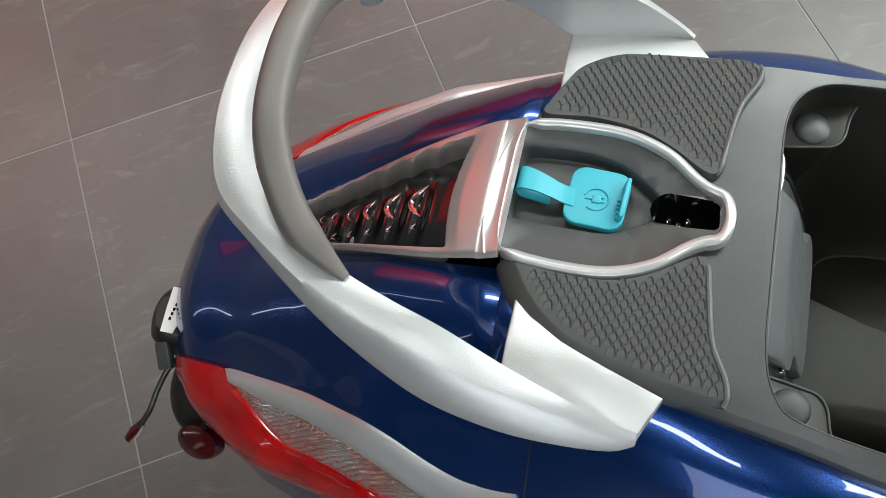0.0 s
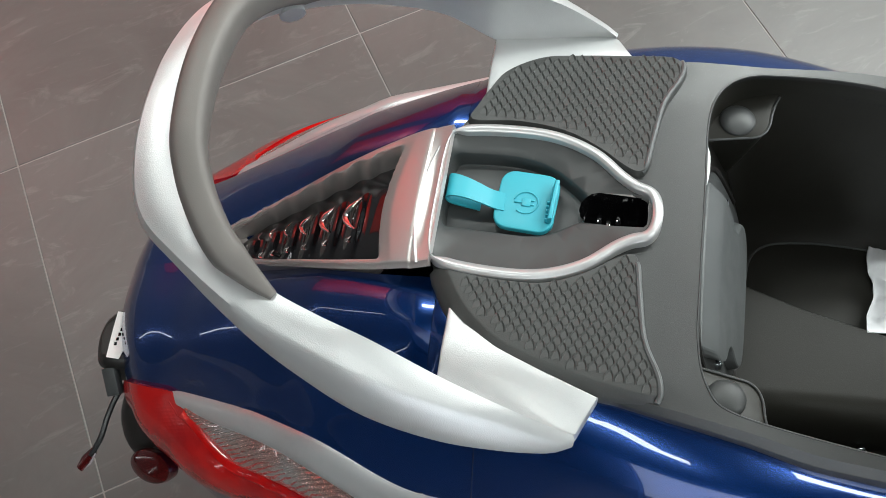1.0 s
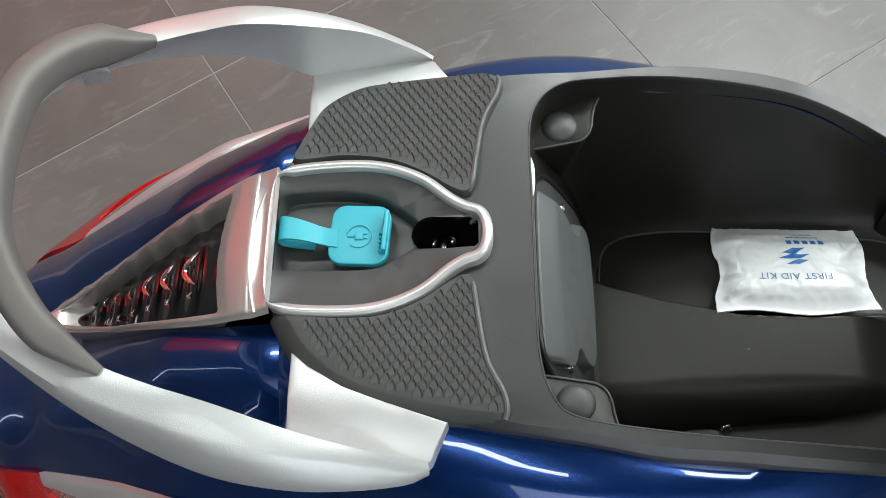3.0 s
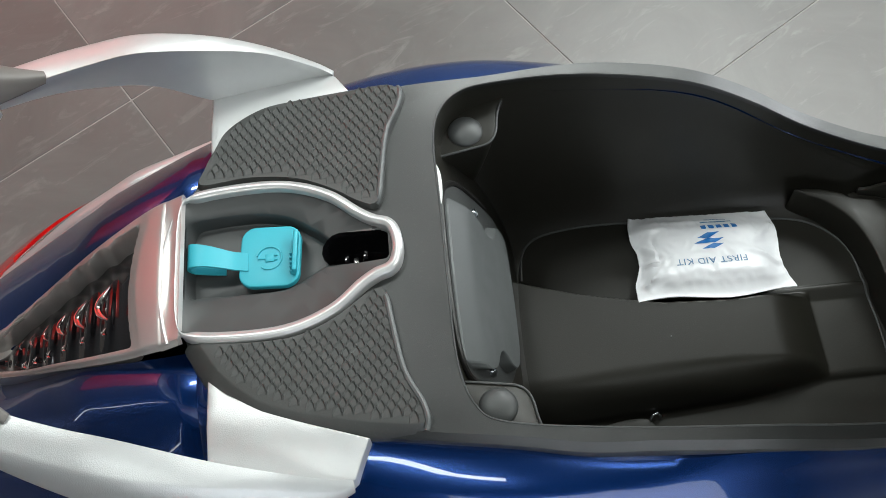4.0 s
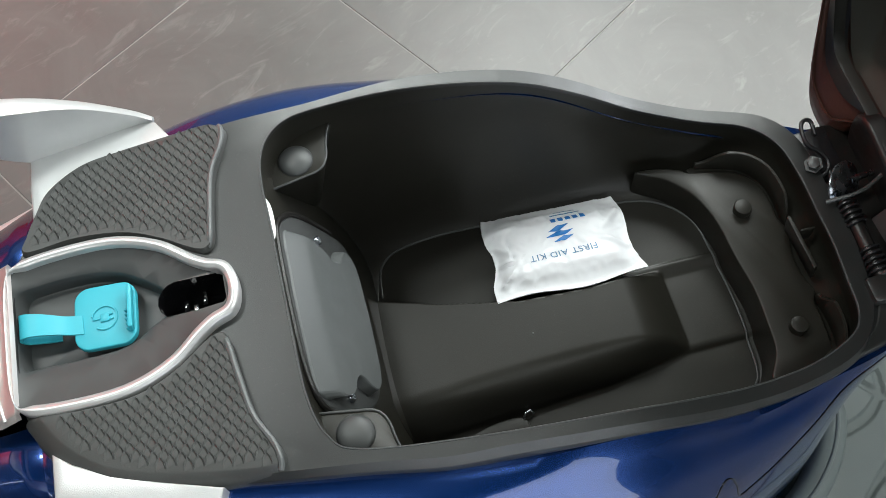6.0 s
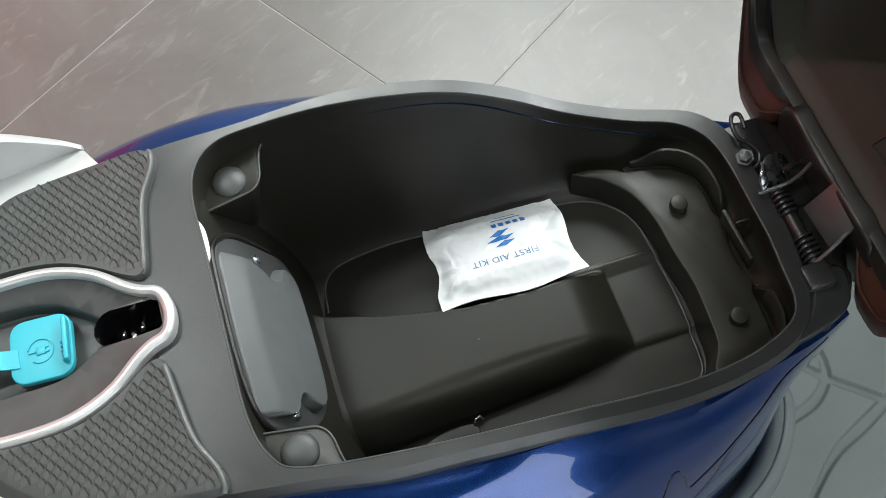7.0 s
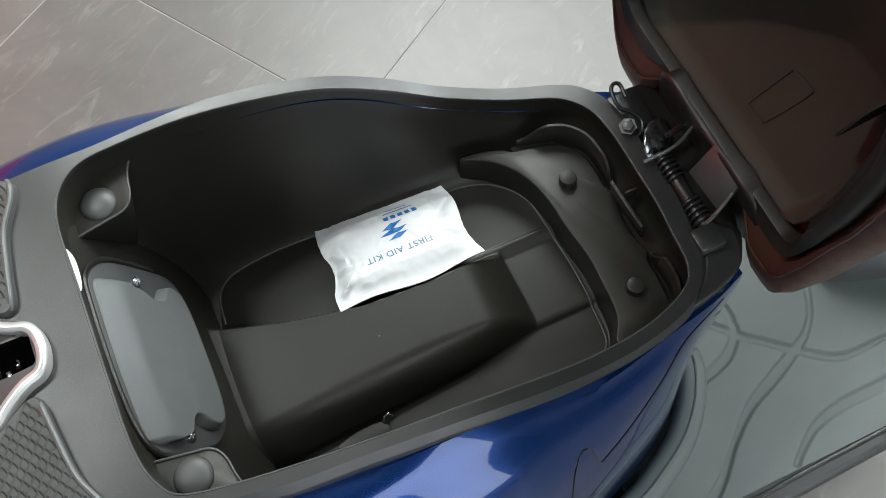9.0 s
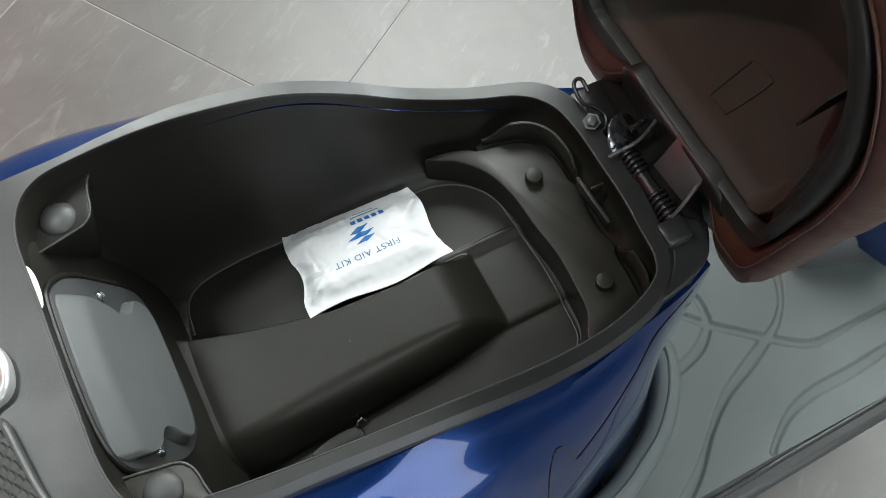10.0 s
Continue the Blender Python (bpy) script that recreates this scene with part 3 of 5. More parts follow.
INNER = [(0.273, 0.09), (0.281, 0.118), (0.30, 0.136), (0.332, 0.1445), (0.379, 0.1515), (0.426, 0.154), (0.474, 0.153), (0.521, 0.149), (0.562, 0.143), (0.610, 0.133), (0.660, 0.118),
         (0.699, 0.104), (0.720, 0.082), (0.727, 0.050), (0.728, 0.0), (0.728, -0.03), (0.7255, -0.060), (0.722, -0.092), (0.708, -0.110), (0.667, -0.1255), (0.605, -0.135),
         (0.522, -0.143), (0.434, -0.144), (0.36, -0.141), (0.30, -0.134), (0.282, -0.120), (0.274, -0.09), (0.273, -0.04), (0.273, 0.0), (0.273, 0.04)]
N_RIM = 420
inner = curve_points(INNER, N_RIM, True)
dense = curve_points(OUTER, 900, True)
# each inner point takes the outer point that lies in its own direction
ang_d = np.unwrap(np.arctan2(dense[:, 1], (dense[:, 0] - 0.43) * 0.45))
ang_i = np.arctan2(inner[:, 1], (inner[:, 0] - 0.43) * 0.45)
outer = np.array([dense[np.argmin(np.abs((ang_d - a + math.pi) % (2 * math.pi) - math.pi))] for a in ang_i])
for k in range(8):
    outer = 0.25 * np.roll(outer, 1, 0) + 0.5 * outer + 0.25 * np.roll(outer, -1, 0)


def toward(a, b, s):
    return a + (b - a) * s


step = inner - outer
step /= np.linalg.norm(step, axis=1, keepdims=True)
# sloped flange on the near side, a tight edge on the far one
flange = np.array([0.0008 + 0.0050 * smooth_step(-0.02, -0.09, y) for x, y in outer])[:, None]
rings = []
for k, drop in ((0, -14.0), (0, -1.25), (0.06, -1.15), (0.90, -0.12), (1.0, 0.0)):
    rings.append([(x, y, rim_z(x) + max(drop * f, -0.022) - (0.021 if drop < -10 else 0)) for (x, y), f in zip(outer + step * flange * k, flange[:, 0])])
rings.append([(x, y, rim_z(x)) for x, y in toward(outer + step * flange, inner - step * 0.001, 0.5)])
for mm, drop in ((0.0010, 0.0), (0.0005, -0.0002), (0.0001, -0.0007), (0, -0.0014), (0, -0.005)):
    rings.append([(x, y, rim_z(x) + drop) for x, y in inner - step * mm])
bm = loft(rings, caps=False)
# the opening under the charging recess
def inside(x, y, poly):
    k = False
    for (ax, ay), (bx, by) in zip(poly, np.roll(poly, 1, 0)):
        if (ay > y) != (by > y) and x < (bx - ax) * (y - ay) / (by - ay) + ax:
            k = not k
    return k


def cut_out(bm, poly, low):
    """Cuts a convex outline (x, y) out of the faces above a height."""
    for (ax, ay), (bx, by) in zip(poly, poly[1:] + poly[:1]):
        no = Vector((by - ay, ax - bx, 0)).normalized()
        bmesh.ops.bisect_plane(bm, geom=bm.verts[:] + bm.edges[:] + bm.faces[:], plane_co=(ax, ay, 0.7), plane_no=no)
    gone = [f for f in bm.faces if f.calc_center_median().z > low and inside(f.calc_center_median().x, f.calc_center_median().y, np.array(poly))]
    bmesh.ops.delete(bm, geom=gone, context="FACES")


cut_out(bm, mirrored([(0.085, 0.044), (0.098, 0.0545), (0.132, 0.0575), (0.164, 0.0550), (0.192, 0.0440), (0.213, 0.0275), (0.236, 0.0095)]), 0.70)
cut_out(bm, [(0.205, 0.0165), (0.205, -0.0165), (0.2365, -0.0165), (0.2365, 0.0165)], 0.70)
rim = part("seat_rim", bm, BLACK, scooter, "black grained plastic rim")
for face in rim.data.polygons:
    slope = (rim_z(face.center.x + 0.004) - rim_z(face.center.x - 0.004)) / 0.008
    if Vector((-slope, 0, 1)).angle(face.normal) < 0.10:
        face.use_smooth = False


HUMP_X = [0.325, 0.342, 0.388, 0.418, 0.459, 0.520, 0.600]
HUMP_FAR = [0.053, 0.046, 0.031, 0.024, 0.015, 0.011, 0.013]
HUMP_TOP = [-0.062, -0.062, -0.060, -0.058, -0.057, -0.058, -0.066]
HUMP_LOW = [-0.090, -0.087, -0.084, -0.083, -0.081, -0.077, -0.064]


# Lip paler than the rim: the edge's highlight is put into its colour.
part("rim_lip", sweep([(x, y, rim_z(x) - 0.0002) for x, y in inner], 0.0008, 6, True), COVER, rim, "thin rim edge, paler to show its highlight")


def bucket_floor(x, y):
    """Height of the bucket's floor: a far pocket, a raised hump, a lower near strip and a front flat."""
    ridge, top, low = (float(np.interp(x, HUMP_X, v)) for v in (HUMP_FAR, HUMP_TOP, HUMP_LOW))
    front = min(max((x - 0.552) / 0.048, 0), 1)
    near = min(max((top + 0.014 - y) / (top + 0.014 - low), 0), 1)
    hump = smooth_step(ridge + 0.0045, ridge - 0.0045, y) * (1 - near ** 2.2) * (1 - front ** 1.9)
    far = smooth_step(-0.006, 0.006, y - ridge)
    strip = smooth_step(low + 0.004, low - 0.004, y)
    patch = 0.0013 * smooth_step(0.560, 0.615, x) * smooth_step(-0.0665, -0.0650, y) * smooth_step(0.0225, 0.0210, y)
    return 0.491 + 0.004 * far + 0.030 * hump - 0.004 * strip + patch


FLOOR = [(0.336, 0.055), (0.344, 0.084), (0.352, 0.097), (0.370, 0.105), (0.41, 0.109), (0.46, 0.107), (0.52, 0.102), (0.575, 0.097), (0.600, 0.094), (0.621, 0.086), (0.640, 0.070), (0.650, 0.050), (0.654, 0.018), (0.657, -0.024), (0.656, -0.068), (0.653, -0.100),
         (0.635, -0.120), (0.56, -0.130), (0.50, -0.130), (0.42, -0.126), (0.37, -0.118), (0.343, -0.098), (0.333, -0.06), (0.332, 0.0)]
dense = curve_points(FLOOR, 900, True)
ang_d = np.arctan2(dense[:, 1], (dense[:, 0] - 0.49) * 0.6)
ang_i = np.arctan2(inner[:, 1], (inner[:, 0] - 0.49) * 0.6)
foot = np.array([dense[np.argmin(np.abs((ang_d - a + math.pi) % (2 * math.pi) - math.pi))] for a in ang_i])
rings = [[(x, y, rim_z(x) - 0.004) for x, y in inner], [(x, y, rim_z(x) - 0.015) for x, y in inner], [(x, y, rim_z(x) - 0.026) for x, y in toward(inner, foot, 0.012)]]
for s in (0.12, 0.25, 0.4, 0.55, 0.7, 0.82, 0.9, 0.95, 0.98, 1.0):
    q = toward(inner, foot, 0.012 + 0.65 * s + 0.338 * s ** 6)
    rings.append([(x, y, toward(rim_z(x0) - 0.026, bucket_floor(x, y), 1 - (1 - s) ** 1.15)) for (x, y), (x0, y0) in zip(q, inner)])
bm = loft(rings, caps=False)
bucket = part("storage_bucket", bm, BUCKET, scooter, "deep black plastic storage bucket")


# the floor sheet, a fine grid so that hump, pocket and creases keep their edges
bm = bmesh.new()
xs, ys = np.linspace(0.326, 0.664, 230), np.linspace(-0.137, 0.122, 230)
grid = [[bm.verts.new((x, y, bucket_floor(x, y) - 0.0006)) for y in ys] for x in xs]
poly = curve_points(FLOOR, 160, True)
cen = poly.mean(0)
big = cen + (poly - cen) * 1.04
for i in range(len(xs) - 1):
    for j in range(len(ys) - 1):
        if inside((xs[i] + xs[i + 1]) / 2, (ys[j] + ys[j + 1]) / 2, big):
            bm.faces.new((grid[i][j], grid[i + 1][j], grid[i + 1][j + 1], grid[i][j + 1]))
bmesh.ops.delete(bm, geom=[v for v in bm.verts if not v.link_faces], context="VERTS")
part("bucket_floor", bm, BUCKET, bucket, "black plastic floor with a raised hump")

edge = curve_points([(0.340, 0.058), (0.343, 0.082), (0.352, 0.096), (0.370, 0.104), (0.41, 0.108), (0.46, 0.106), (0.52, 0.101), (0.575, 0.096), (0.600, 0.093), (0.621, 0.085), (0.639, 0.069), (0.649, 0.049), (0.652, 0.018), (0.655, -0.024), (0.654, -0.068), (0.651, -0.100), (0.643, -0.112)], 110)
# Paler plastic than the bucket paints the light this edge catches.
part("floor_lip", sweep([(x, y, bucket_floor(x, y) - 0.0002) for x, y in edge], 0.0011, 8), COVER, bucket)

# small clip and plate on the near strip of the floor
clip = part("floor_clip", plate(curve_points([(0.390, -0.0900), (0.414, -0.0835), (0.436, -0.0855), (0.437, -0.099), (0.410, -0.0985)], 40, True), 0.484, 0.4892, 0.001), BUCKET, bucket, "black plate with a small bright clip")
part("clip_tab", sweep([(0.436, -0.086, 0.489), (0.4385, -0.083, 0.4945), (0.4425, -0.0820, 0.4955), (0.4450, -0.0845, 0.4915)], 0.0013, 8), STEEL, clip)

for x, y, z in ((0.3545, 0.046, 0.4965), (0.462, -0.022, 0.5212)):
    part("fleck", lathe([(0.0007, 0), (0.0008, 0.0004), (0.0003, 0.0007)], 7, pose(x, y, z, 12, 8, 30)), PALECOVER, bucket)

# front tray with pegs and latch block
TRAY = [(0.599, 0.103), (0.609, 0.096), (0.625, 0.086), (0.643, 0.064), (0.653, 0.033), (0.656, -0.004), (0.660, -0.038), (0.659, -0.069), (0.656, -0.097), (0.644, -0.120), (0.655, -0.131),
        (0.690, -0.124), (0.703, -0.109), (0.706, -0.081), (0.7065, -0.063), (0.7105, -0.053), (0.706, -0.034), (0.707, -0.010), (0.712, 0.008), (0.7075, 0.022), (0.708, 0.041), (0.704, 0.060), (0.693, 0.074), (0.677, 0.082), (0.647, 0.089), (0.640, 0.094), (0.620, 0.101)]
tray = part("front_tray", plate(curve_points(TRAY, 200, True), 0.485, 0.535, 0.0018), BUCKET, bucket, "black plastic shelf")
part("tray_step", plate(curve_points([(0.650, 0.099), (0.680, 0.092), (0.712, 0.070), (0.722, 0.0), (0.722, -0.07), (0.712, -0.112), (0.690, -0.130), (0.672, -0.118), (0.674, 0.0), (0.668, 0.06)], 80, True), 0.480, 0.522, 0.002), BUCKET, bucket)
for arc in ([(0.655, 0.0955), (0.676, 0.090), (0.696, 0.082), (0.709, 0.067), (0.7135, 0.048), (0.7135, 0.026), (0.7135, 0.012)], [(0.7115, -0.058), (0.7125, -0.070), (0.7135, -0.085), (0.7115, -0.100), (0.704, -0.114), (0.692, -0.123)]):
    pts = curve_points(arc, 40)
    part("tray_rib", rib_wall(pts, 0.0045, 0.53, [0.537 + 0.020 * smooth_step(0, 0.25, s) * smooth_step(1.0, 0.8, s) for s in np.linspace(0, 1, 40)]), BUCKET, bucket)
for x, y in ((0.679, 0.038), (0.6825, -0.082)):
    part("peg", lathe([(0.0082, 0.532), (0.0082, 0.5410), (0.0076, 0.5428), (0.005, 0.5436)], 20, Matrix.Translation((x, y, 0))), BUCKET, bucket)
part("latch_rib", block(0.711, 0.724, -0.0065, -0.0045, 0.540, 0.560, 0.0005), BUCKET, bucket)
m = pose(0.7095, -0.016, 0.546, 0, -10, 3)
bm = block(-0.0018, 0.0018, -0.026, 0.026, -0.010, 0.016, 0.0008)
bmesh.ops.transform(bm, matrix=m, verts=bm.verts)
part("latch_block", bm, BUCKET, bucket)

# corner ledges with rubber buffers
LEDGE = [(0.270, 0.093), (0.275, 0.112), (0.283, 0.127), (0.299, 0.1375), (0.316, 0.142), (0.333, 0.1445), (0.3280, 0.134), (0.3255, 0.124), (0.3240, 0.114), (0.3205, 0.106), (0.314, 0.1010), (0.302, 0.0985), (0.288, 0.0960)]
LIP = [(0.272, 0.0935), (0.288, 0.0960), (0.302, 0.0985), (0.314, 0.1010), (0.3205, 0.106), (0.3240, 0.114), (0.3255, 0.124), (0.3280, 0.134), (0.331, 0.141)]
for side in (1, -1):
    pts = [(x, y * side) for x, y in LEDGE]
    shelf = curve_points(pts, 70, True)
    deep = np.array((0.279, 0.136 * side))
    ledge = part("corner_ledge", loft([[(*toward(p, deep, k), z) for p in shelf] for k, z in ((0.75, 0.52), (0.45, 0.575), (0.22, 0.620), (0.08, 0.652), (0.01, 0.669), (0.0, 0.6715), (0.02, 0.6722))]), BUCKET, bucket)
    # The ledge edge's bright line is painted by a paler plastic.
    part("ledge_lip", sweep([(x, y * side, 0.6725) for x, y in curve_points(LIP, 50)], 0.0010, 8), COVER, ledge)
    part("buffer", lathe([(0.0140, 0.670), (0.0140, 0.6727), (0.0132, 0.6742), (0.0110, 0.6757), (0.0075, 0.6769), (0.003, 0.6775)], 32, Matrix.Translation((0.2990, 0.1150 * side, 0))), COVER, scooter, "domed black rubber buffer")

# screwed cover on the rear wall of the bucket
COVER_N = np.array((1, 0, 0.416)) / math.hypot(1, 0.416)


def cover_point(y, z, lift=0.0):
    return np.array((0.303 + 0.416 * (0.63 - z) - 0.012, y, z)) + COVER_N * lift


COVER_YZ = [(0.041, 0.6825), (0.058, 0.677), (0.0695, 0.665), (0.0755, 0.652), (0.0785, 0.633), (0.0800, 0.600), (0.0765, 0.578), (0.053, 0.567), (0.002, 0.565), (-0.029, 0.566), (-0.055, 0.573), (-0.0755, 0.592), (-0.0855, 0.626), (-0.0890, 0.658), (-0.081, 0.672), (-0.061, 0.680), (-0.021, 0.6835)]
o = curve_points(COVER_YZ, 110, True)
rings = [[cover_point(*p, l) for p in o] for l in (-0.006, 0.0048)]
rings += [[cover_point(*(np.array((-0.004, 0.622)) + (p - np.array((-0.004, 0.622))) * s), l) for p in o] for s, l in ((0.99, 0.0062), (0.975, 0.0066))]
cover = part("battery_cover", loft(rings), COVER, scooter, "grey plastic cover panel held by two screws")
RAISED = [(0.049, 0.677), (0.0555, 0.668), (0.0515, 0.648), (0.0465, 0.637), (0.0460, 0.623), (0.0500, 0.612), (0.0610, 0.603), (0.0640, 0.594), (0.0580, 0.583), (0.040, 0.578), (-0.005, 0.577), (-0.050, 0.581), (-0.0650, 0.592), (-0.0650, 0.606), (-0.0600, 0.620), (-0.0610, 0.632),
          (-0.0670, 0.641), (-0.0765, 0.648), (-0.0825, 0.658), (-0.0820, 0.669), (-0.0740, 0.6755), (-0.024, 0.679), (0.020, 0.6785)]
o = curve_points(RAISED, 180, True)
c0 = np.array((-0.006, 0.590))
rings = [[cover_point(*(c0 + (p - c0) * np.array((sy, sz))), l) for p in o] for sy, sz, l in ((1.0, 1.0, 0.004), (0.995, 0.995, 0.0070), (0.988, 0.985, 0.0082), (0.965, 0.84, 0.0128), (0.955, 0.79, 0.0140), (0.94, 0.75, 0.0147), (0.92, 0.70, 0.0149))]
part("raised_face", loft(rings), PALECOVER, cover, "pale grey raised face", crease=0.2)
for y in (0.0625, -0.0740):
    m = Matrix.Translation(cover_point(y, 0.627, 0.0066)) @ Vector((1, 0, 0.416)).to_track_quat("Z", "Y").to_matrix().to_4x4()
    screw = part("screw", lathe([(0.0044, 0), (0.0044, 0.0018), (0.0036, 0.0030), (0.0022, 0.0034), (0.0018, 0.0020), (0.0006, 0.0018)], 18, m), STEEL, cover, "steel screw")
groove = [cover_point(*p, 0.0062) for p in curve_points([(0.0815, 0.600), (0.0800, 0.633), (0.0770, 0.653), (0.0705, 0.667), (0.0585, 0.6795), (0.041, 0.6850), (-0.021, 0.6860), (-0.062, 0.6825), (-0.0825, 0.6740), (-0.0910, 0.658), (-0.0870, 0.626)], 90)]
part("cover_gap", sweep(groove, 0.0024, 8), DARKPLASTIC, cover)
back = []
for z in np.linspace(0.69, 0.50, 8):
    back.append([(0.272 + 0.416 * (0.690 - z) * 0.80, y, z) for y in np.linspace(0.125, -0.125, 24)])
part("rear_wall", sheet(back, -0.003), BUCKET, bucket)

# latch striker in the rim
part("striker_frame", block(0.2650, 0.2695, 0.037, 0.081, 0.690, 0.7060, 0.0005), BLACK, scooter)
bm = plate(curve_points([(-0.0010, -0.0165), (0.0012, -0.0185), (0.0034, -0.0150), (0.0042, -0.004), (0.0030, 0.010), (-0.0008, 0.0180), (-0.0030, 0.0165), (-0.0028, 0.002)], 40, True), -0.0008, 0.0008, 0.0003)
bmesh.ops.transform(bm, matrix=pose(0.2722, 0.0525, 0.7020, 0, 22, -3), verts=bm.verts)
part("striker_plate", bm, WHITE, scooter, "bright white striker plate")

# rubber pads
# outline of the foot and of the top of each pad, which differ a little: y away from the middle line
PAD_FAR = ([(0.094, 0.064), (0.097, 0.080), (0.104, 0.097), (0.115, 0.116), (0.140, 0.132), (0.171, 0.137), (0.215, 0.141), (0.243, 0.1425), (0.2545, 0.135), (0.2535, 0.122), (0.241, 0.094),
            (0.235, 0.063), (0.232, 0.040), (0.2255, 0.0325), (0.213, 0.0375), (0.196, 0.0495), (0.175, 0.060), (0.155, 0.065), (0.130, 0.067)],
           [(0.097, 0.066), (0.100, 0.080), (0.107, 0.095), (0.118, 0.113), (0.143, 0.128), (0.172, 0.133), (0.215, 0.137), (0.241, 0.1385), (0.2505, 0.132), (0.2495, 0.122), (0.2385, 0.094),
            (0.2330, 0.063), (0.230, 0.041), (0.2240, 0.0345), (0.213, 0.0390), (0.196, 0.0505), (0.175, 0.061), (0.155, 0.066), (0.130, 0.068)])
PAD_NEAR = ([(0.086, 0.058), (0.090, 0.072), (0.100, 0.089), (0.114, 0.104), (0.135, 0.119), (0.167, 0.130), (0.198, 0.1355), (0.229, 0.1385), (0.2535, 0.1370), (0.2535, 0.124), (0.241, 0.097),
             (0.235, 0.065), (0.231, 0.037), (0.2255, 0.031), (0.213, 0.0365), (0.196, 0.0485), (0.175, 0.0585), (0.155, 0.063), (0.120, 0.062)],
            [(0.100, 0.060), (0.104, 0.069), (0.111, 0.080), (0.123, 0.093), (0.142, 0.107), (0.168, 0.117), (0.198, 0.1245), (0.227, 0.1305), (0.2485, 0.1325), (0.2495, 0.122), (0.2385, 0.097),
             (0.2330, 0.065), (0.229, 0.038), (0.2240, 0.0330), (0.213, 0.0380), (0.196, 0.0500), (0.175, 0.0600), (0.155, 0.064), (0.122, 0.0635)])


def scale_field(poly, z):
    """Small raised arched scales, row by row, inside an outline; each rises to its rounded far edge."""
    verts, faces = [], []
    pitch_x, pitch_y = 0.0072, 0.0050
    w, h = pitch_x * 0.45, pitch_y * 1.62
    arch = [(-1.0, -0.10, 0.00005), (-0.98, 0.18, 0.0004), (-0.80, 0.48, 0.0008), (-0.45, 0.78, 0.0011), (0.10, 0.96, 0.0013), (0.52, 0.80, 0.0014), (0.84, 0.50, 0.0014), (1.0, 0.18, 0.0010), (1.0, -0.10, 0.00005)]
    row = 0
    for y in np.arange(poly[:, 1].min() - pitch_y, poly[:, 1].max() + pitch_y, pitch_y):
        row += 1
        for x in np.arange(poly[:, 0].min() - 0.01, poly[:, 0].max() + 0.01, pitch_x):
            px = x + (row % 2) * pitch_x / 2
            if not all(inside(px + ax * w, y + ay * h, poly) for ax, ay in ((-0.9, 0.1), (0.9, 0.1), (-0.5, 0.7), (0.5, 0.7))):
                continue
            k = len(verts)
            for ax, ay, az in arch:
                verts.append((px + ax * w, y + ay * h, z + az))
            for ax, ay, az in arch:
                verts.append((px + ax * w * 0.72, y + 0.02 * h + ay * h * 0.74, z + az * 0.35))
            for ax, ay, az in arch:
                verts.append((px + ax * w * 1.10, y + ay * h * 1.06, z - 0.0004))
            n = len(arch)
            for i in range(n - 1):
                faces.append((k + i, k + i + 1, k + n + i + 1, k + n + i))
                faces.append((k + i + 1, k + i, k + 2 * n + i, k + 2 * n + i + 1))
            faces.append(tuple(k + n + i for i in range(n))[::-1])
    me = bpy.data.meshes.new("scale_pattern")
    me.from_pydata(verts, [], faces)
    me.materials.append(RUBBER)
    return me


for side in (1, -1):
    foot_line, top_line = PAD_FAR if side > 0 else PAD_NEAR
    o = curve_points([(x, y * side) for x, y in foot_line], 130, True)
    top = curve_points([(x, y * side) for x, y in top_line], 130, True)
    rings = [[(x, y, 0.684) for x, y in o], [(x, y, 0.7010) for x, y in o]]
    for s, z in ((0.15, 0.7065), (0.5, 0.7105), (0.85, 0.7140), (1.0, 0.7146)):
        rings.append([(x, y, z) for x, y in toward(o, top, s)])
    pad = part("rubber_pad", loft(rings), RUBBER, scooter, "black rubber pad with a scale pattern")
    ob = new("scale_pattern", scale_field(np.array((0.178, 0.088 * side)) + (top - np.array((0.178, 0.088 * side))) * 0.985, 0.7147))
    ob.parent = pad
    tagged(ob, kind="stuff")
    bead = curve_points([(0.2510, 0.1375), (0.2525, 0.131), (0.2500, 0.119), (0.2395, 0.096), (0.2340, 0.064), (0.2310, 0.042), (0.2280, 0.036)], 60)
    part("edge_bead", sweep([(x - 0.0016, y * side, 0.7143 - 0.0028 * smooth_step(0.85, 1.0, abs(2 * k / 59 - 1))) for k, (x, y) in enumerate(bead)], 0.0021, 8), PALECOVER, pad, "pale grey edge bead")

# charging recess: silver ring, stepped tray, lock opening
RING = [(0.0805, 0.0), (0.0825, 0.045), (0.0940, 0.0560), (0.132, 0.0595), (0.164, 0.0570), (0.192, 0.046), (0.213, 0.029), (0.2240, 0.0220), (0.2335, 0.0185), (0.2385, 0.012), (0.2405, 0.0)]
ring = curve_points(mirrored(RING), 170, True)
part("charging_ring", band(ring, [(-0.0042, 0.7060), (-0.0042, 0.7160), (-0.0036, 0.7168), (-0.0012, 0.7176), (0.0000, 0.7178), (0.0010, 0.7175), (0.0030, 0.7162), (0.0036, 0.7152), (0.0037, 0.7060)],
                           lambda x: 0.22 + 0.78 * smooth_step(0.084, 0.097, x)), SILVER_SMOOTH, scooter, "silver painted ring")
o = curve_points(mirrored(RING), 150, True)
POCKET = [(0.0855, 0.008), (0.0865, 0.036), (0.103, 0.0412), (0.136, 0.0415), (0.160, 0.036), (0.176, 0.026), (0.188, 0.0155), (0.194, 0.006), (0.191, -0.004), (0.178, -0.0125), (0.158, -0.0225), (0.124, -0.0235), (0.100, -0.0225), (0.0865, -0.020)]
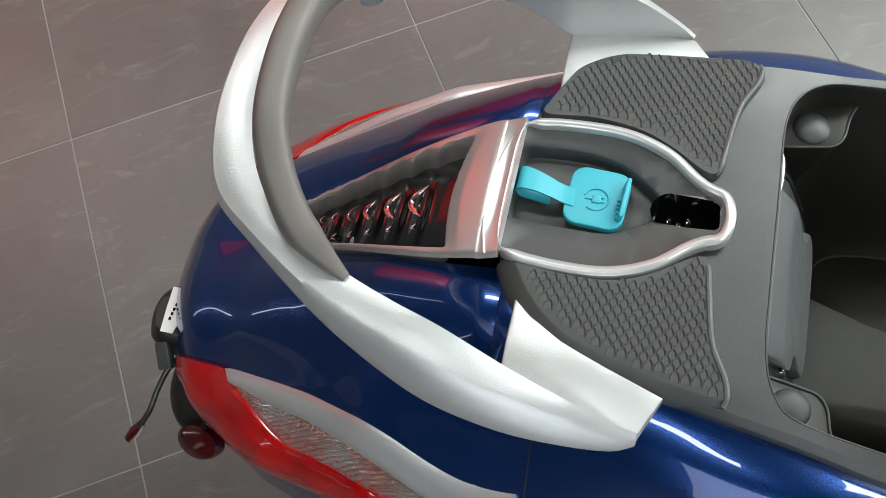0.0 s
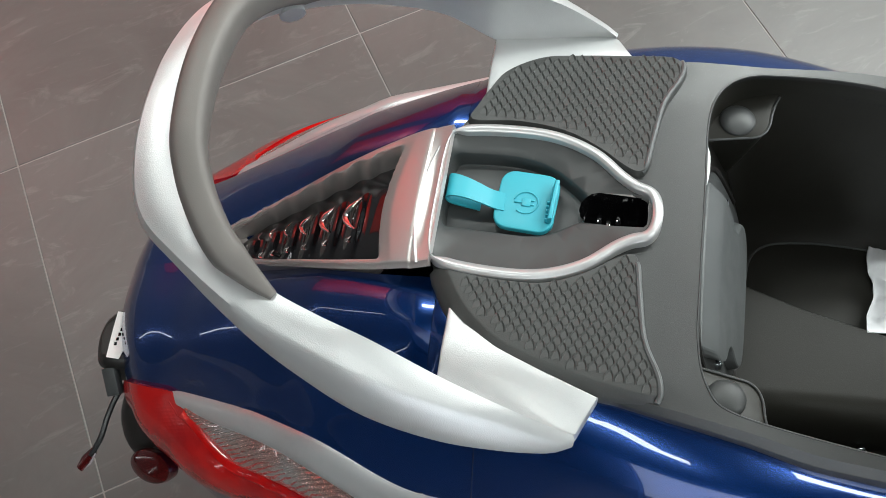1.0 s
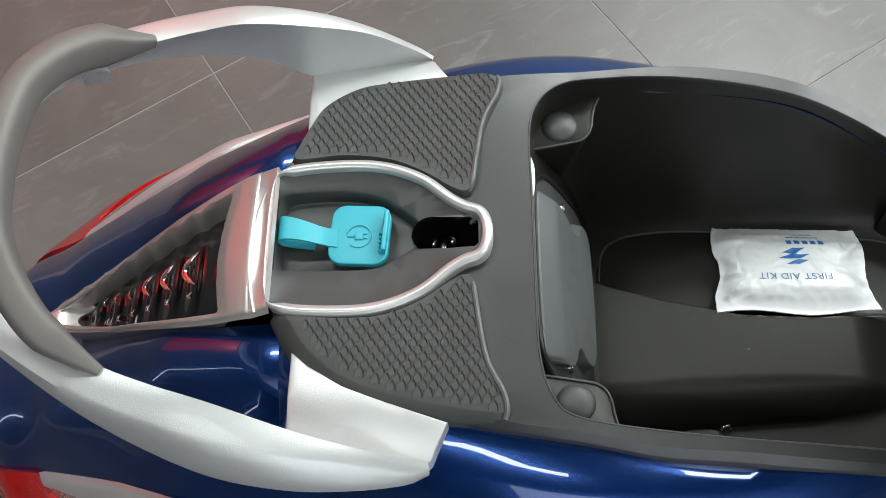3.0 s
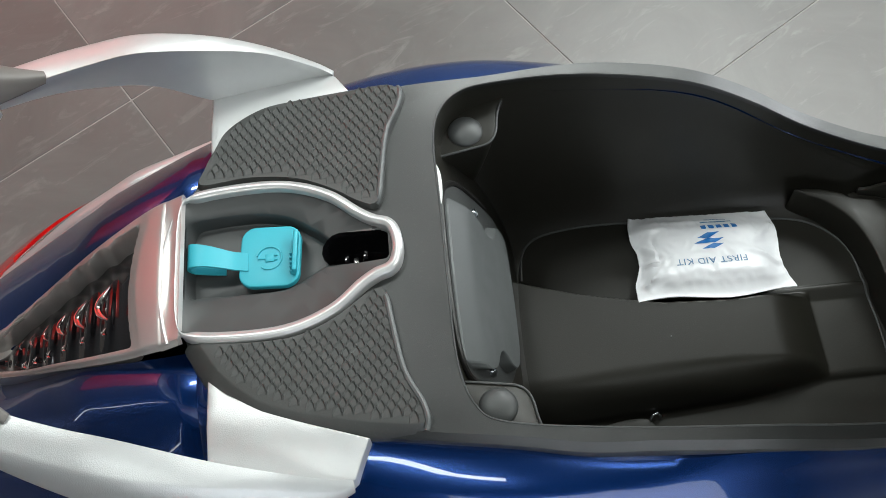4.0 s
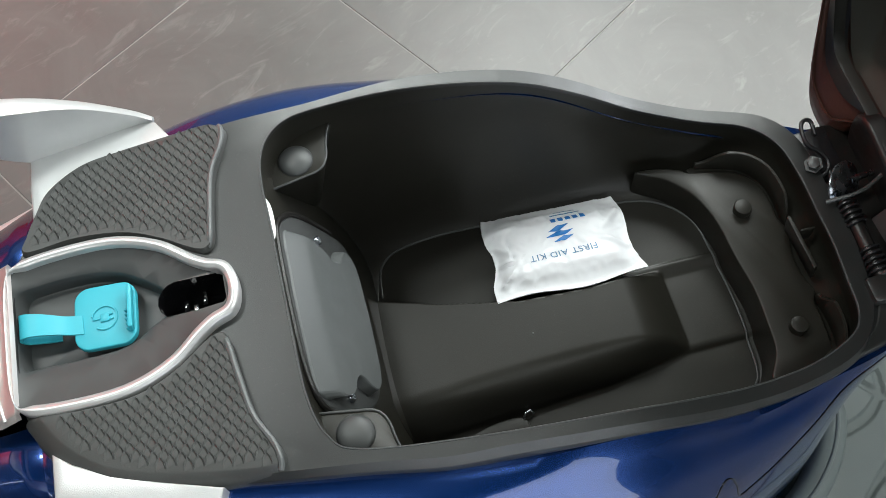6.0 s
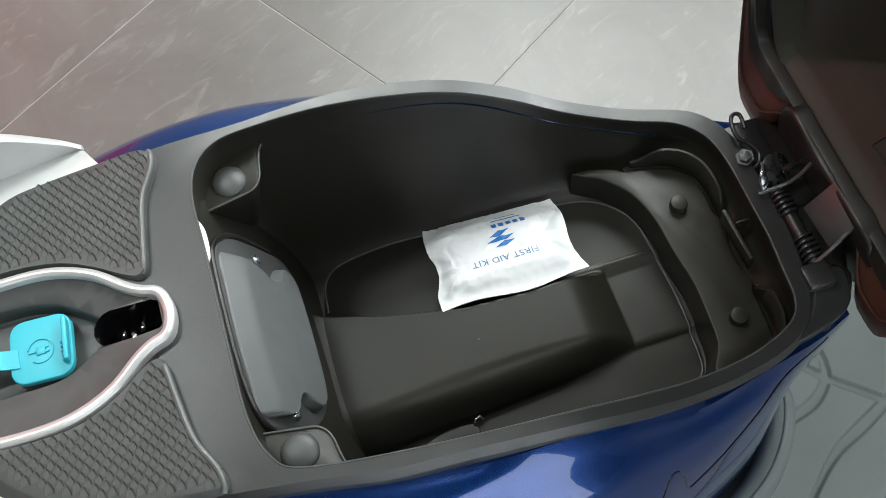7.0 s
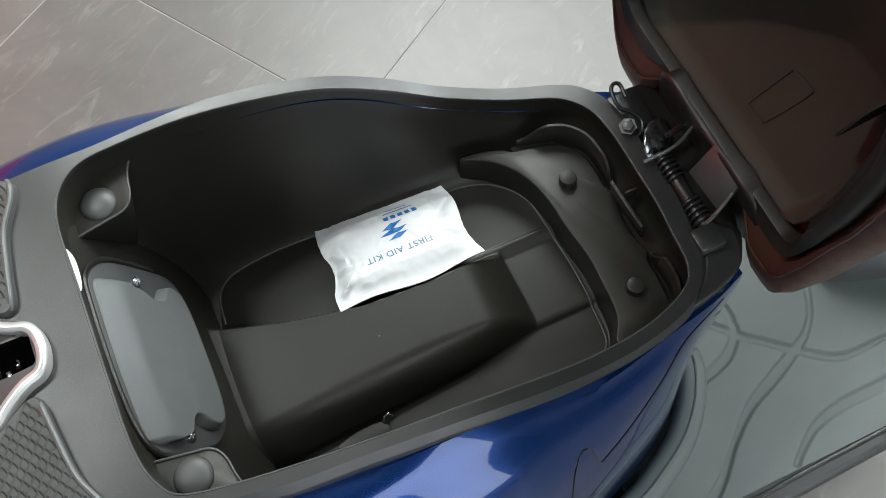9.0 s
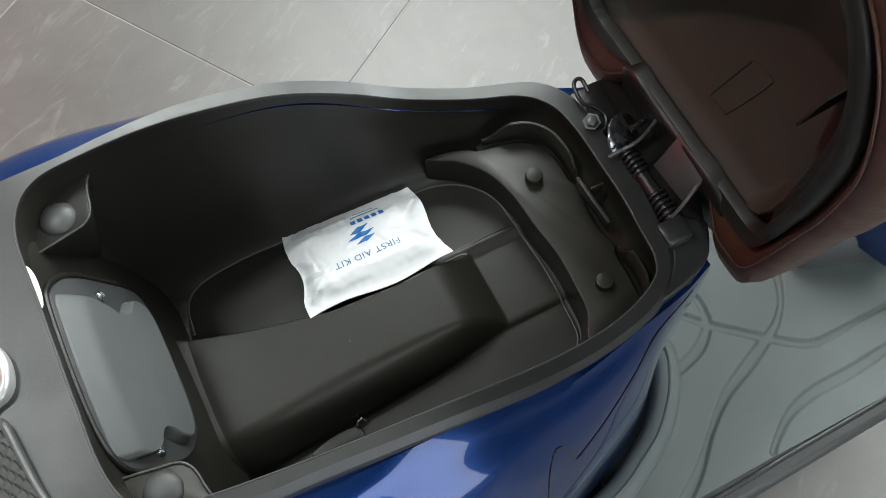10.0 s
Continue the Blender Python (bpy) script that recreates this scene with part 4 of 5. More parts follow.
pk = curve_points(POCKET, 600, True)
ang_p = np.arctan2(pk[:, 1] - 0.006, pk[:, 0] - 0.145)
ang_o = np.arctan2(o[:, 1], o[:, 0] - 0.145)
pocket = np.array([pk[np.argmin(np.abs((ang_p - a + math.pi) % (2 * math.pi) - math.pi))] for a in ang_o])
rings = [[(x, y, 0.716) for x, y in o]]
for s, z in ((0.03, 0.7150), (0.06, 0.7128), (0.10, 0.7120), (0.6, 0.7085), (0.97, 0.7058), (1.0, 0.7050)):
    rings.append([(x, y, z) for x, y in toward(o, pocket, s)])
for s, z in ((0.02, 0.7015), (0.04, 0.6950), (0.05, 0.6925), (0.10, 0.6915), (0.5, 0.691), (0.97, 0.691)):
    rings.append([(x, y, z) for x, y in toward(pocket, np.array([0.145, 0.006]), s)])
bm = loft(rings, caps=False)
HOLE = [(0.1845, 0.0010), (0.1855, 0.0070), (0.1885, 0.0120), (0.1925, 0.0155), (0.198, 0.0172), (0.231, 0.0160), (0.2335, 0.0135), (0.2335, -0.0070), (0.231, -0.0095), (0.212, -0.0095), (0.1895, -0.0080), (0.186, -0.0040)]
hc = np.mean(HOLE, axis=0)
for (ax, ay), (bx, by) in zip(HOLE, HOLE[1:] + HOLE[:1]):
    no = Vector((by - ay, ax - bx, 0)).normalized()
    bmesh.ops.bisect_plane(bm, geom=bm.verts[:] + bm.edges[:] + bm.faces[:], plane_co=(ax, ay, 0.7), plane_no=no)
bmesh.ops.delete(bm, geom=[f for f in bm.faces if inside(f.calc_center_median().x, f.calc_center_median().y, np.array(HOLE))], context="FACES")
tray = part("charging_tray", bm, COVER, scooter, "grey black stepped recess")
lock = part("lock_recess", loft([[(x, y, 0.7075) for x, y in HOLE], [(x, y, 0.680) for x, y in HOLE], [(hc[0] + (x - hc[0]) * 0.9, hc[1] + (y - hc[1]) * 0.9, 0.672) for x, y in HOLE]], caps=False), GLOSS, tray, "black glossy lock opening")
part("lock_base", block(0.18, 0.24, -0.02, 0.025, 0.664, 0.673), GLOSS, lock)
for x, y, h in ((0.200, 0.006, 0.010), (0.207, 0.001, 0.012), (0.214, 0.008, 0.009), (0.217, -0.002, 0.011)):
    part("lock_pin", block(x - 0.002, x + 0.002, y - 0.005, y + 0.004, 0.672, 0.684 + h * 0.4, 0.0008), CHROME if h > 0.011 else GLOSS, lock)
# Dark block stands in for the shade of a small notch.
for y in (-0.0405,):
    part("end_notch", block(0.0865, 0.0985, y - 0.0055, y + 0.0055, 0.69, 0.7088, 0.0012), DARKPLASTIC, tray)

# charging cap with strap, pull tab and embossed sign
def rounded_rect(cx, cy, w, h, r, turn, n=6):
    pts = []
    for sx, sy, a0 in ((1, 1, 0), (-1, 1, 90), (-1, -1, 180), (1, -1, 270)):
        for k in range(n + 1):
            a = radians(a0 + 90 * k / n)
            pts.append((sx * (w / 2 - r) + r * math.cos(a), sy * (h / 2 - r) + r * math.sin(a)))
    c, s = math.cos(radians(turn)), math.sin(radians(turn))
    return [(cx + x * c - y * s, cy + x * s + y * c) for x, y in pts]


cap = part("charging_cap", plate(rounded_rect(0.1460, 0.0062, 0.0445, 0.0485, 0.011, -4), 0.6990, lambda x, y: 0.7035 + 0.05 * max(0, x - 0.150), 0.0012), CYAN, scooter, "turquoise rubber charging cap")
part("cap_plug", lathe([(0.016, 0.690), (0.016, 0.6995)], 24, Matrix.Translation((0.1460, 0.0062, 0))), CYAN, cap)
bm = block(-0.0018, 0.0018, -0.0165, 0.0165, -0.003, 0.0075, 0.0014)
bmesh.ops.transform(bm, matrix=pose(0.1650, 0.0050, 0.7065, 0, 8, -4), verts=bm.verts)
part("pull_tab", bm, CYAN, cap)
for k in range(5):
    part("tab_rib", block(0.1608, 0.1632, -0.0105 + 0.0035 * k, -0.0093 + 0.0035 * k, 0.7040, 0.7098, 0.0004), CYAN, cap)
path = curve_points([(0.130, 0.7035), (0.120, 0.7045), (0.110, 0.7085), (0.100, 0.7115), (0.0905, 0.7110), (0.0868, 0.7060), (0.0895, 0.7000), (0.098, 0.6975), (0.112, 0.6955)], 46)
nrm2 = np.stack([-np.gradient(path[:, 1]), np.gradient(path[:, 0])], 1)
nrm2 /= np.linalg.norm(nrm2, axis=1, keepdims=True)
rings = []
for (x, z), (nx, nz) in zip(path, nrm2):
    yc, w = 0.0030 + 0.16 * (0.130 - x), 0.0072 + 0.08 * max(0, 0.116 - x)
    rings.append([(x + nx * t, yc + s * w, z + nz * t) for t, s in ((-0.0009, -1), (-0.0009, 1), (0.0009, 1), (0.0009, -1))])
part("strap", loft(rings), CYAN, cap, "folded turquoise rubber strap")
ec = np.array((0.1455, 0.0045))


def cap_z(x):
    return 0.7042 + 0.05 * max(0, x - 0.150)


arc = [(ec[0] + 0.0090 * math.cos(a), ec[1] + 0.0090 * math.sin(a), cap_z(ec[0] + 0.009 * math.cos(a))) for a in np.linspace(2.9, 2.9 - 5.2, 40)]
part("embossed_sign", sweep(arc, 0.0007, 6), CYAN, cap)
part("embossed_plug", block(ec[0] - 0.0030, ec[0] + 0.0035, ec[1] - 0.0032, ec[1] + 0.0032, 0.7030, 0.7050, 0.0006), CYAN, cap)
for dy in (-0.0018, 0.0018):
    part("embossed_prong", block(ec[0] + 0.0033, ec[0] + 0.0062, ec[1] + dy - 0.0006, ec[1] + dy + 0.0006, 0.7030, 0.7050, 0.0003), CYAN, cap)
part("embossed_cord", block(ec[0] - 0.0085, ec[0] - 0.003, ec[1] - 0.0007, ec[1] + 0.0007, 0.7030, 0.7049, 0.0003), CYAN, cap)

# silver tail frame with a black gloss panel and bright fins
FRAME_X = [-0.150, -0.11, -0.07, -0.035, 0.0, 0.04, 0.068, 0.0925]
FRAME = [[0.006, 0.566], [0.019, 0.590], [0.031, 0.617], [0.040, 0.643], [0.049, 0.668], [0.057, 0.694], [0.060, 0.710], [0.060, 0.7145]]
g, dark = [], []
for x in np.linspace(-0.150, 0.0838, 170):
    w, z = table(x, FRAME_X, FRAME)
    if x > 0.069:
        z = 0.7095 + 0.55 * min(x - 0.069, 0.0155) - 0.004 * smooth_step(0.085, 0.092, x)
    row = []
    for s in np.linspace(-1, 1, 101):
        # the bulging bridge between panel and ring reaches furthest to the rear in its middle
        front = 0.0460 - 0.0075 * (1 - min(1, abs(s + 0.1) / 0.85) ** 2)
        bulge = 0.0050 * (1 - s * s) * smooth_step(front - 0.002, front + 0.010, x) * smooth_step(0.078, 0.066, x)
        sink = 0.030 * smooth_step(front, front - 0.0045, x) * smooth_step(-0.145, -0.10, x)
        scallop = 0.040 * math.cos((x - 0.004) / 0.0225 * 2 * math.pi) * smooth_step(0.03, 0.015, x)
        rail_in = 0.80 + (scallop if s > 0 else 0.04)
        trough = smooth_step(rail_in + 0.05, rail_in - 0.07, abs(s))
        side_drop = -0.004 * smooth_step(0.93, 1.0, abs(s))
        row.append((x, w * s, z - sink * trough + bulge + side_drop))
    g.append(row)
frame_part = part("tail_frame", sheet(g, 0.004), SILVER_FRAME, scooter, "silver painted tail frame", crease=0.6)
part("cross_bead", sweep([(0.0680 + 0.008 * ((y + 0.011) / 0.05) ** 2, y, 0.7125) for y in np.linspace(-0.058, 0.048, 30)], 0.0013, 8), SILVER_SMOOTH, frame_part)
for x in np.linspace(-0.128, 0.0445, 90):
    w, z = table(x, FRAME_X, FRAME)
    k = smooth_step(-0.130, -0.085, x)
    row = []
    for s in np.linspace(-1, 1, 41):
        arch = (1 - s * s)
        wave = 0.0022 * math.cos((x - 0.012) / 0.0215 * 2 * math.pi + 1.5 * s * s) * arch * smooth_step(0.030, 0.012, x)
        row.append((x, w * 0.83 * s * (0.4 + 0.6 * k), z - 0.025 + 0.008 * arch + wave))
    dark.append(row)
gloss = part("gloss_panel", sheet(dark, 0.004), GLOSS, frame_part, "black glossy ribbed panel")
def panel_point(x, y, lift):
    w, z = table(x, FRAME_X, FRAME)
    return (x, y, z - 0.025 + 0.008 * (1 - min(1, (y / (0.83 * w)) ** 2)) + lift)


FINS = [(0.0006, 0.0026, 1.0, 0.0026), (-0.0222, 0.0030, 0.82, 0.0024), (-0.0430, 0.0036, 0.66, 0.0019), (-0.0610, 0.0045, 0.50, 0.0009), (-0.0772, 0.0052, 0.38, 0.0007), (-0.0900, 0.0055, 0.30, 0.0006)]
for x, y, size, r in FINS:
    ss = np.linspace(-1, 1, 18)
    arc = [panel_point(x + 0.0115 * size * abs(s - 0.0) ** 1.8, y + 0.0142 * size * s, 0.0030) for s in ss]
    part("chrome_fin", sweep(arc, [r * max(0.30, (1 - abs(s) ** 3)) for s in ss], 8, False, 0.7), CHROME, gloss, "curved bright chrome fin")
    tip = [panel_point(x + 0.0055 + 0.0035 * s * s, -0.0195 * (0.5 + 0.5 * size) + 0.0025 * s, 0.0026) for s in np.linspace(-1, 1, 7)]
    part("fin_tip", sweep(tip, [0.0004, 0.0009, 0.0012, 0.0013, 0.0012, 0.0009, 0.0004], 6, False, 0.6), CHROME, gloss)

# grab rail: ridge, outer shoulder, outer low edge, inner low edge
RAIL = [
    ((0.198, 0.1630, 0.7030), (0.199, 0.167, 0.7020), (0.198, 0.1695, 0.6940), (0.196, 0.160, 0.6900)),
    ((0.184, 0.1640, 0.7150), (0.184, 0.172, 0.7105), (0.183, 0.1765, 0.6970), (0.182, 0.158, 0.6900)),
    ((0.151, 0.1615, 0.7400), (0.150, 0.173, 0.7350), (0.150, 0.1835, 0.7130), (0.150, 0.155, 0.7010)),
    ((0.115, 0.1550, 0.7580), (0.112, 0.172, 0.7550), (0.110, 0.1850, 0.7230), (0.110, 0.147, 0.7050)),
    ((0.068, 0.1430, 0.7790), (0.066, 0.167, 0.7710), (0.064, 0.1780, 0.7310), (0.066, 0.147, 0.7330)),
    ((0.033, 0.1330, 0.7840), (0.028, 0.156, 0.7780), (0.024, 0.1630, 0.7400), (0.030, 0.140, 0.7480)),
    ((-0.002, 0.1200, 0.7880), (-0.012, 0.140, 0.7850), (-0.015, 0.1430, 0.7520), (-0.006, 0.128, 0.7600)),
    ((-0.042, 0.0990, 0.7960), (-0.060, 0.111, 0.7970), (-0.062, 0.1120, 0.7730), (-0.050, 0.103, 0.7740)),
    ((-0.064, 0.0770, 0.8030), (-0.090, 0.086, 0.8040), (-0.094, 0.0865, 0.7860), (-0.072, 0.078, 0.7820)),
    ((-0.080, 0.0400, 0.8090), (-0.103, 0.046, 0.8110), (-0.107, 0.0460, 0.7960), (-0.088, 0.040, 0.7890)),
    ((-0.085, 0.0000, 0.8110), (-0.106, 0.000, 0.8140), (-0.111, 0.0000, 0.7990), (-0.092, 0.000, 0.7910)),
]
lines = []
for k in range(4):
    pts = [r[k] for r in RAIL]
    lines.append(curve_points(pts + [(x, -y, z) for x, y, z in pts[::-1][1:]], 150))
rings = []
for R, U, L, B in zip(*lines):
    ring = []
    for t in np.linspace(0, 1, 7)[:-1]:
        ring.append(R + (U - R) * t + np.array((0, 0, 0.0018)) * math.sin(t * math.pi) * np.linalg.norm(U - R) / 0.03)
    out_dir = (U - R) / np.linalg.norm(U - R)
    for t in np.linspace(0, 1, 6)[:-1]:
        ring.append(U + (L - U) * t + out_dir * 0.0045 * math.sin(t * math.pi) * np.linalg.norm(L - U) / 0.035)
    for t in np.linspace(0, 1, 4)[:-1]:
        ring.append(L + (B - L) * t)
    for t in np.linspace(0, 1, 5)[:-1]:
        ring.append(B + (R - B) * t + out_dir * 0.003 * math.sin(t * math.pi))
    rings.append(ring)
rail = part("grab_rail", loft(rings), SILVER, scooter, "silver painted grab rail", crease=0.85)
GRIPLINE = [(0.004, 0.1255, 0.7860), (-0.010, 0.1180, 0.7950), (-0.027, 0.1070, 0.8090), (-0.040, 0.0900, 0.8220), (-0.050, 0.0700, 0.8320), (-0.057, 0.0450, 0.8400), (-0.060, 0.0, 0.8440)]
gl = curve_points(mirrored(GRIPLINE)[:len(GRIPLINE) * 2 - 1], 90)
rings = []
tan = np.gradient(gl, axis=0)
for i, (p, t) in enumerate(zip(gl, tan)):
    t = t / np.linalg.norm(t)
    centre = np.array((0.10, p[1] * 0.1, p[2] - 0.02))
    inw = centre - p
    inw -= t * (inw @ t)
    inw /= np.linalg.norm(inw)
    over = np.cross(t, inw)
    over *= 1 if over[2] > 0 else -1
    k = min(1, 0.30 + 0.07 * min(i, 89 - i))
    a0, b0 = 0.0112 * k, 0.0145 * k
    ring = []
    for a in np.linspace(0, 2 * math.pi, 20, endpoint=False):
        c, s = math.cos(a), math.sin(a)
        ring.append(p + inw * a0 * math.copysign(abs(c) ** 0.6, c) + over * (b0 * math.copysign(abs(s) ** 0.6, s) - 0.003 * k))
    rings.append(ring)
part("hand_grip", loft(rings), GRIP, rail, "grey brown soft painted grip")
for side in (1, -1):
    part("bolt_cap", lathe([(0.0100, -0.012), (0.0100, 0.006), (0.0085, 0.0095), (0.004, 0.0105)], 22, pose(-0.047 if side > 0 else -0.040, 0.117 if side > 0 else -0.104, 0.772, -75 * side, 0, 25)), SILVER, rail, "grey round bolt cap")
    PLATFORM = [(0.1035, 0.088), (0.1030, 0.120), (0.1035, 0.147), (0.125, 0.154), (0.150, 0.159), (0.180, 0.164), (0.194, 0.1655), (0.200, 0.162), (0.204, 0.154), (0.2115, 0.1385), (0.170, 0.124), (0.140, 0.112), (0.116, 0.098)]
    pts = [(x, y * side) for x, y in PLATFORM]
    part("rail_platform", plate(pts, 0.680, lambda x, y: 0.7115 - 0.45 * max(0, abs(y) - 0.140), 0.0015), SILVER, rail)

# tail lamps, each in its trim
def lens_low(x):
    """Share of the section at which the clear lens ends and the red one starts."""
    a, b = mark(x, 4), mark(x, 5)
    return a + (b - a) * (0.02 + 0.52 * smooth_step(-0.155, -0.075, x))


def red_top(x):
    return lens_low(x) + (mark(x, 3) - 0.004 - lens_low(x)) * smooth_step(-0.150, -0.172, x)


def red_low(x):
    return mark(x, 5) + (1.0 - mark(x, 5)) * 0.18


for side in (1, -1):
    lamp = part("tail_lamp", sheet(body_grid(-0.222, 0.060, red_top, red_low, 80, 14, lambda s: 0.001 + 0.004 * math.sin(math.pi * s), side), -0.006), REDLENS, scooter, "red and clear tail lamp in silver trim")
    part("light_bar", sheet(body_grid(-0.145, 0.055, lambda x: red_top(x) + 0.006, lambda x: red_top(x) + 0.018, 60, 5, lambda s: 0.0045 + 0.0030 * math.sin(math.pi * s), side), -0.004), REDLENS, lamp)
    for shift in (0.030, 0.046, 0.062):
        part("lens_rib", sheet(body_grid(-0.165, 0.050, lambda x, k=shift: red_top(x) + k, lambda x, k=shift: red_top(x) + k + 0.006, 50, 4, lambda s: 0.0055 + 0.0012 * math.sin(math.pi * s), side), -0.003), REDLENS, lamp)
    part("clear_lens", sheet(body_grid(-0.150, 0.055, lambda x: mark(x, 4) + 0.004, lambda x: lens_low(x) - 0.001, 60, 14, lambda s: 0.001 + 0.003 * math.sin(math.pi * s), side), -0.005), WHITELENS, lamp, "clear fluted lens")
    trim = []
    for x in np.linspace(-0.169, 0.125, 72):
        row = table(x, BODY_X, BODY_YZ).reshape(7, 2)
        a, b = row[3], row[4]
        grow = smooth_step(-0.169, -0.158, x)
        out = (b - a) / np.linalg.norm(b - a)
        up = np.array((-out[1], out[0])) if out[0] > 0 else np.array((0.0, 1.0))
        line = [a - up * 0.004, a + up * 0.0005, a + out * 0.0020 + up * 0.0035 * grow, a + (b - a) * 0.35 + up * 0.0048 * grow, a + (b - a) * 0.8 + up * 0.0048 * grow, b + out * 0.0005 + up * 0.0036 * grow, b + out * 0.0028 - up * 0.0004, b + out * 0.0022 - up * 0.0070]
        trim.append([(x, y * side, z) for y, z in line])
    if side < 0:
        trim = trim[::-1]
    part("lamp_trim", sheet(trim, -0.0035), SILVER, lamp, "silver painted trim", crease=1.2)

# things under the tail
housing_top = lambda x, y: 0.468 - 0.9 * max(0.0, -0.255 - x) - 0.25 * max(0.0, x + 0.245)
housing = part("plate_lamp", plate(curve_points([(-0.281, -0.060), (-0.279, -0.045), (-0.270, -0.036), (-0.246, -0.031), (-0.200, -0.028), (-0.200, -0.090), (-0.236, -0.091), (-0.256, -0.092), (-0.271, -0.084)], 60, True), 0.420, housing_top, 0.010, 5), DARKPLASTIC, scooter, "black plate lamp housing with a white label")
bm = plate([(-0.2475, -0.0375), (-0.2290, -0.0365), (-0.2270, -0.0600), (-0.2320, -0.0850), (-0.2445, -0.0850), (-0.2465, -0.0600)], -0.0004, 0.0004)
bmesh.ops.transform(bm, matrix=Matrix.Translation((0, 0, 0.4676)) @ Matrix.Translation((-0.248, 0, 0.001)) @ pose(0, 0, 0, 0, 4, 0) @ Matrix.Translation((0.240, 0, 0)), verts=bm.verts)
part("label", bm, WHITE, housing, "white paper label")
for k in range(4):
    bm = block(-0.0012, 0.0012, -0.0016, 0.0016, -0.0002, 0.0002)
    bmesh.ops.transform(bm, matrix=pose(-0.2475 + 0.0006 * k, -0.0705 + 0.0050 * k, 0.4692, 0, 4, 8), verts=bm.verts)
    part("label_bar", bm, GLOSS, housing)
bm = block(-0.007, 0.007, -0.014, 0.014, -0.005, 0.005, 0.001)
bmesh.ops.transform(bm, matrix=pose(-0.249, -0.1015, 0.447, 30, -15, 12), verts=bm.verts)
part("plate_bracket", bm, GREYSTEEL, scooter, "bent steel bracket")
rings = []
for a in np.linspace(-0.2, 2.6, 30):
    r = 0.262
    rings.append([(0.02 - r * math.sin(a) * rr, y, 0.215 + r * math.cos(a) * rr) for y, rr in ((-0.075, 0.90), (-0.070, 0.99), (-0.04, 1.02), (0.04, 1.02), (0.070, 0.99), (0.075, 0.90), (0.07, 0.89), (0.04, 1.0), (-0.04, 1.0), (-0.07, 0.89))])
part("mudguard", loft(rings), DARKPLASTIC, scooter, "black plastic mudguard")
bm = bmesh.new()
bmesh.ops.create_uvsphere(bm, u_segments=28, v_segments=16, radius=1)
bmesh.ops.scale(bm, vec=(0.052, 0.060, 0.045), verts=bm.verts)
bmesh.ops.transform(bm, matrix=pose(-0.205, -0.105, 0.385, 20, 25, 0), verts=bm.verts)
part("rear_flap", bm, DARKPLASTIC, scooter, "rounded black plastic flap")
bm = lathe([(0.026, -0.008), (0.0275, 0.0), (0.026, 0.005), (0.019, 0.008), (0.006, 0.0095)], 28)
bmesh.ops.scale(bm, vec=(1.0, 0.62, 1.0), verts=bm.verts)
bmesh.ops.transform(bm, matrix=pose(-0.203, -0.168, 0.402, 35, -18, -10), verts=bm.verts)
part("reflector", bm, REFLECT, scooter, "dark red oval reflector")
part("reflector_stalk", sweep([(-0.205, -0.160, 0.40), (-0.19, -0.135, 0.405), (-0.17, -0.11, 0.41)], 0.008, 10), BLACK, scooter)
cable = part("loose_cable", sweep(curve_points([(-0.238, -0.09, 0.43), (-0.251, -0.108, 0.424), (-0.257, -0.130, 0.418), (-0.260, -0.150, 0.412), (-0.268, -0.168, 0.404)], 30), 0.0030, 8), DARKSTEEL, scooter, "loose black cable with a red plug")
part("cable_plug", sweep([(-0.266, -0.163, 0.405), (-0.273, -0.172, 0.400), (-0.279, -0.181, 0.397)], [0.0045, 0.0070, 0.0040], 8, False, 0.6), REFLECT, cable, "small red plug")

# hinge between bucket and seat
part("rim_corner", plate(curve_points([(0.690, -0.128), (0.720, -0.1255), (0.745, -0.1190), (0.763, -0.1115), (0.774, -0.0990), (0.778, -0.075), (0.758, -0.066), (0.744, -0.085), (0.728, -0.108)], 70, True), 0.520, lambda x, y: 0.5660 - 0.10 * max(0, x - 0.735), 0.003), BLACK, scooter, "black plastic rim corner")
hinge = part("hinge_base", plate(curve_points([(0.736, -0.122), (0.752, -0.1165), (0.766, -0.1100), (0.776, -0.098), (0.786, -0.080), (0.800, -0.04), (0.804, 0.07), (0.796, 0.094), (0.765, 0.098), (0.742, 0.095), (0.742, 0.0), (0.742, -0.09)], 70, True), 0.47, lambda x, y: 0.548 + 0.012 * smooth_step(-0.07, -0.085, y), 0.004), DARKPLASTIC, scooter, "black hinge mount")
bm = block(-0.0012, 0.0012, -0.021, 0.021, -0.019, 0.019, 0.0006)
bmesh.ops.transform(bm, matrix=pose(0.7785, -0.037, 0.590, 0, 32, 4), verts=bm.verts)
part("hinge_bracket", bm, GREYSTEEL, hinge, "dull grey steel bracket plate")
part("hinge_arm", sweep(curve_points([(0.752, -0.067, 0.570), (0.765, -0.064, 0.582), (0.790, -0.054, 0.596)], 14), 0.0018, 8), GREYSTEEL, hinge)
part("hinge_arm", sweep(curve_points([(0.736, 0.009, 0.574), (0.766, 0.008, 0.582), (0.795, 0.020, 0.586)], 14), 0.0018, 8), GREYSTEEL, hinge)
part("hinge_pin", sweep([(0.756, 0.040, 0.566), (0.755, -0.070, 0.566)], 0.0045, 12), DARKSTEEL, hinge)
part("spring_sleeve", sweep([(0.7555, 0.008, 0.566), (0.7555, -0.066, 0.566)], 0.0072, 16), DARKPLASTIC, hinge)
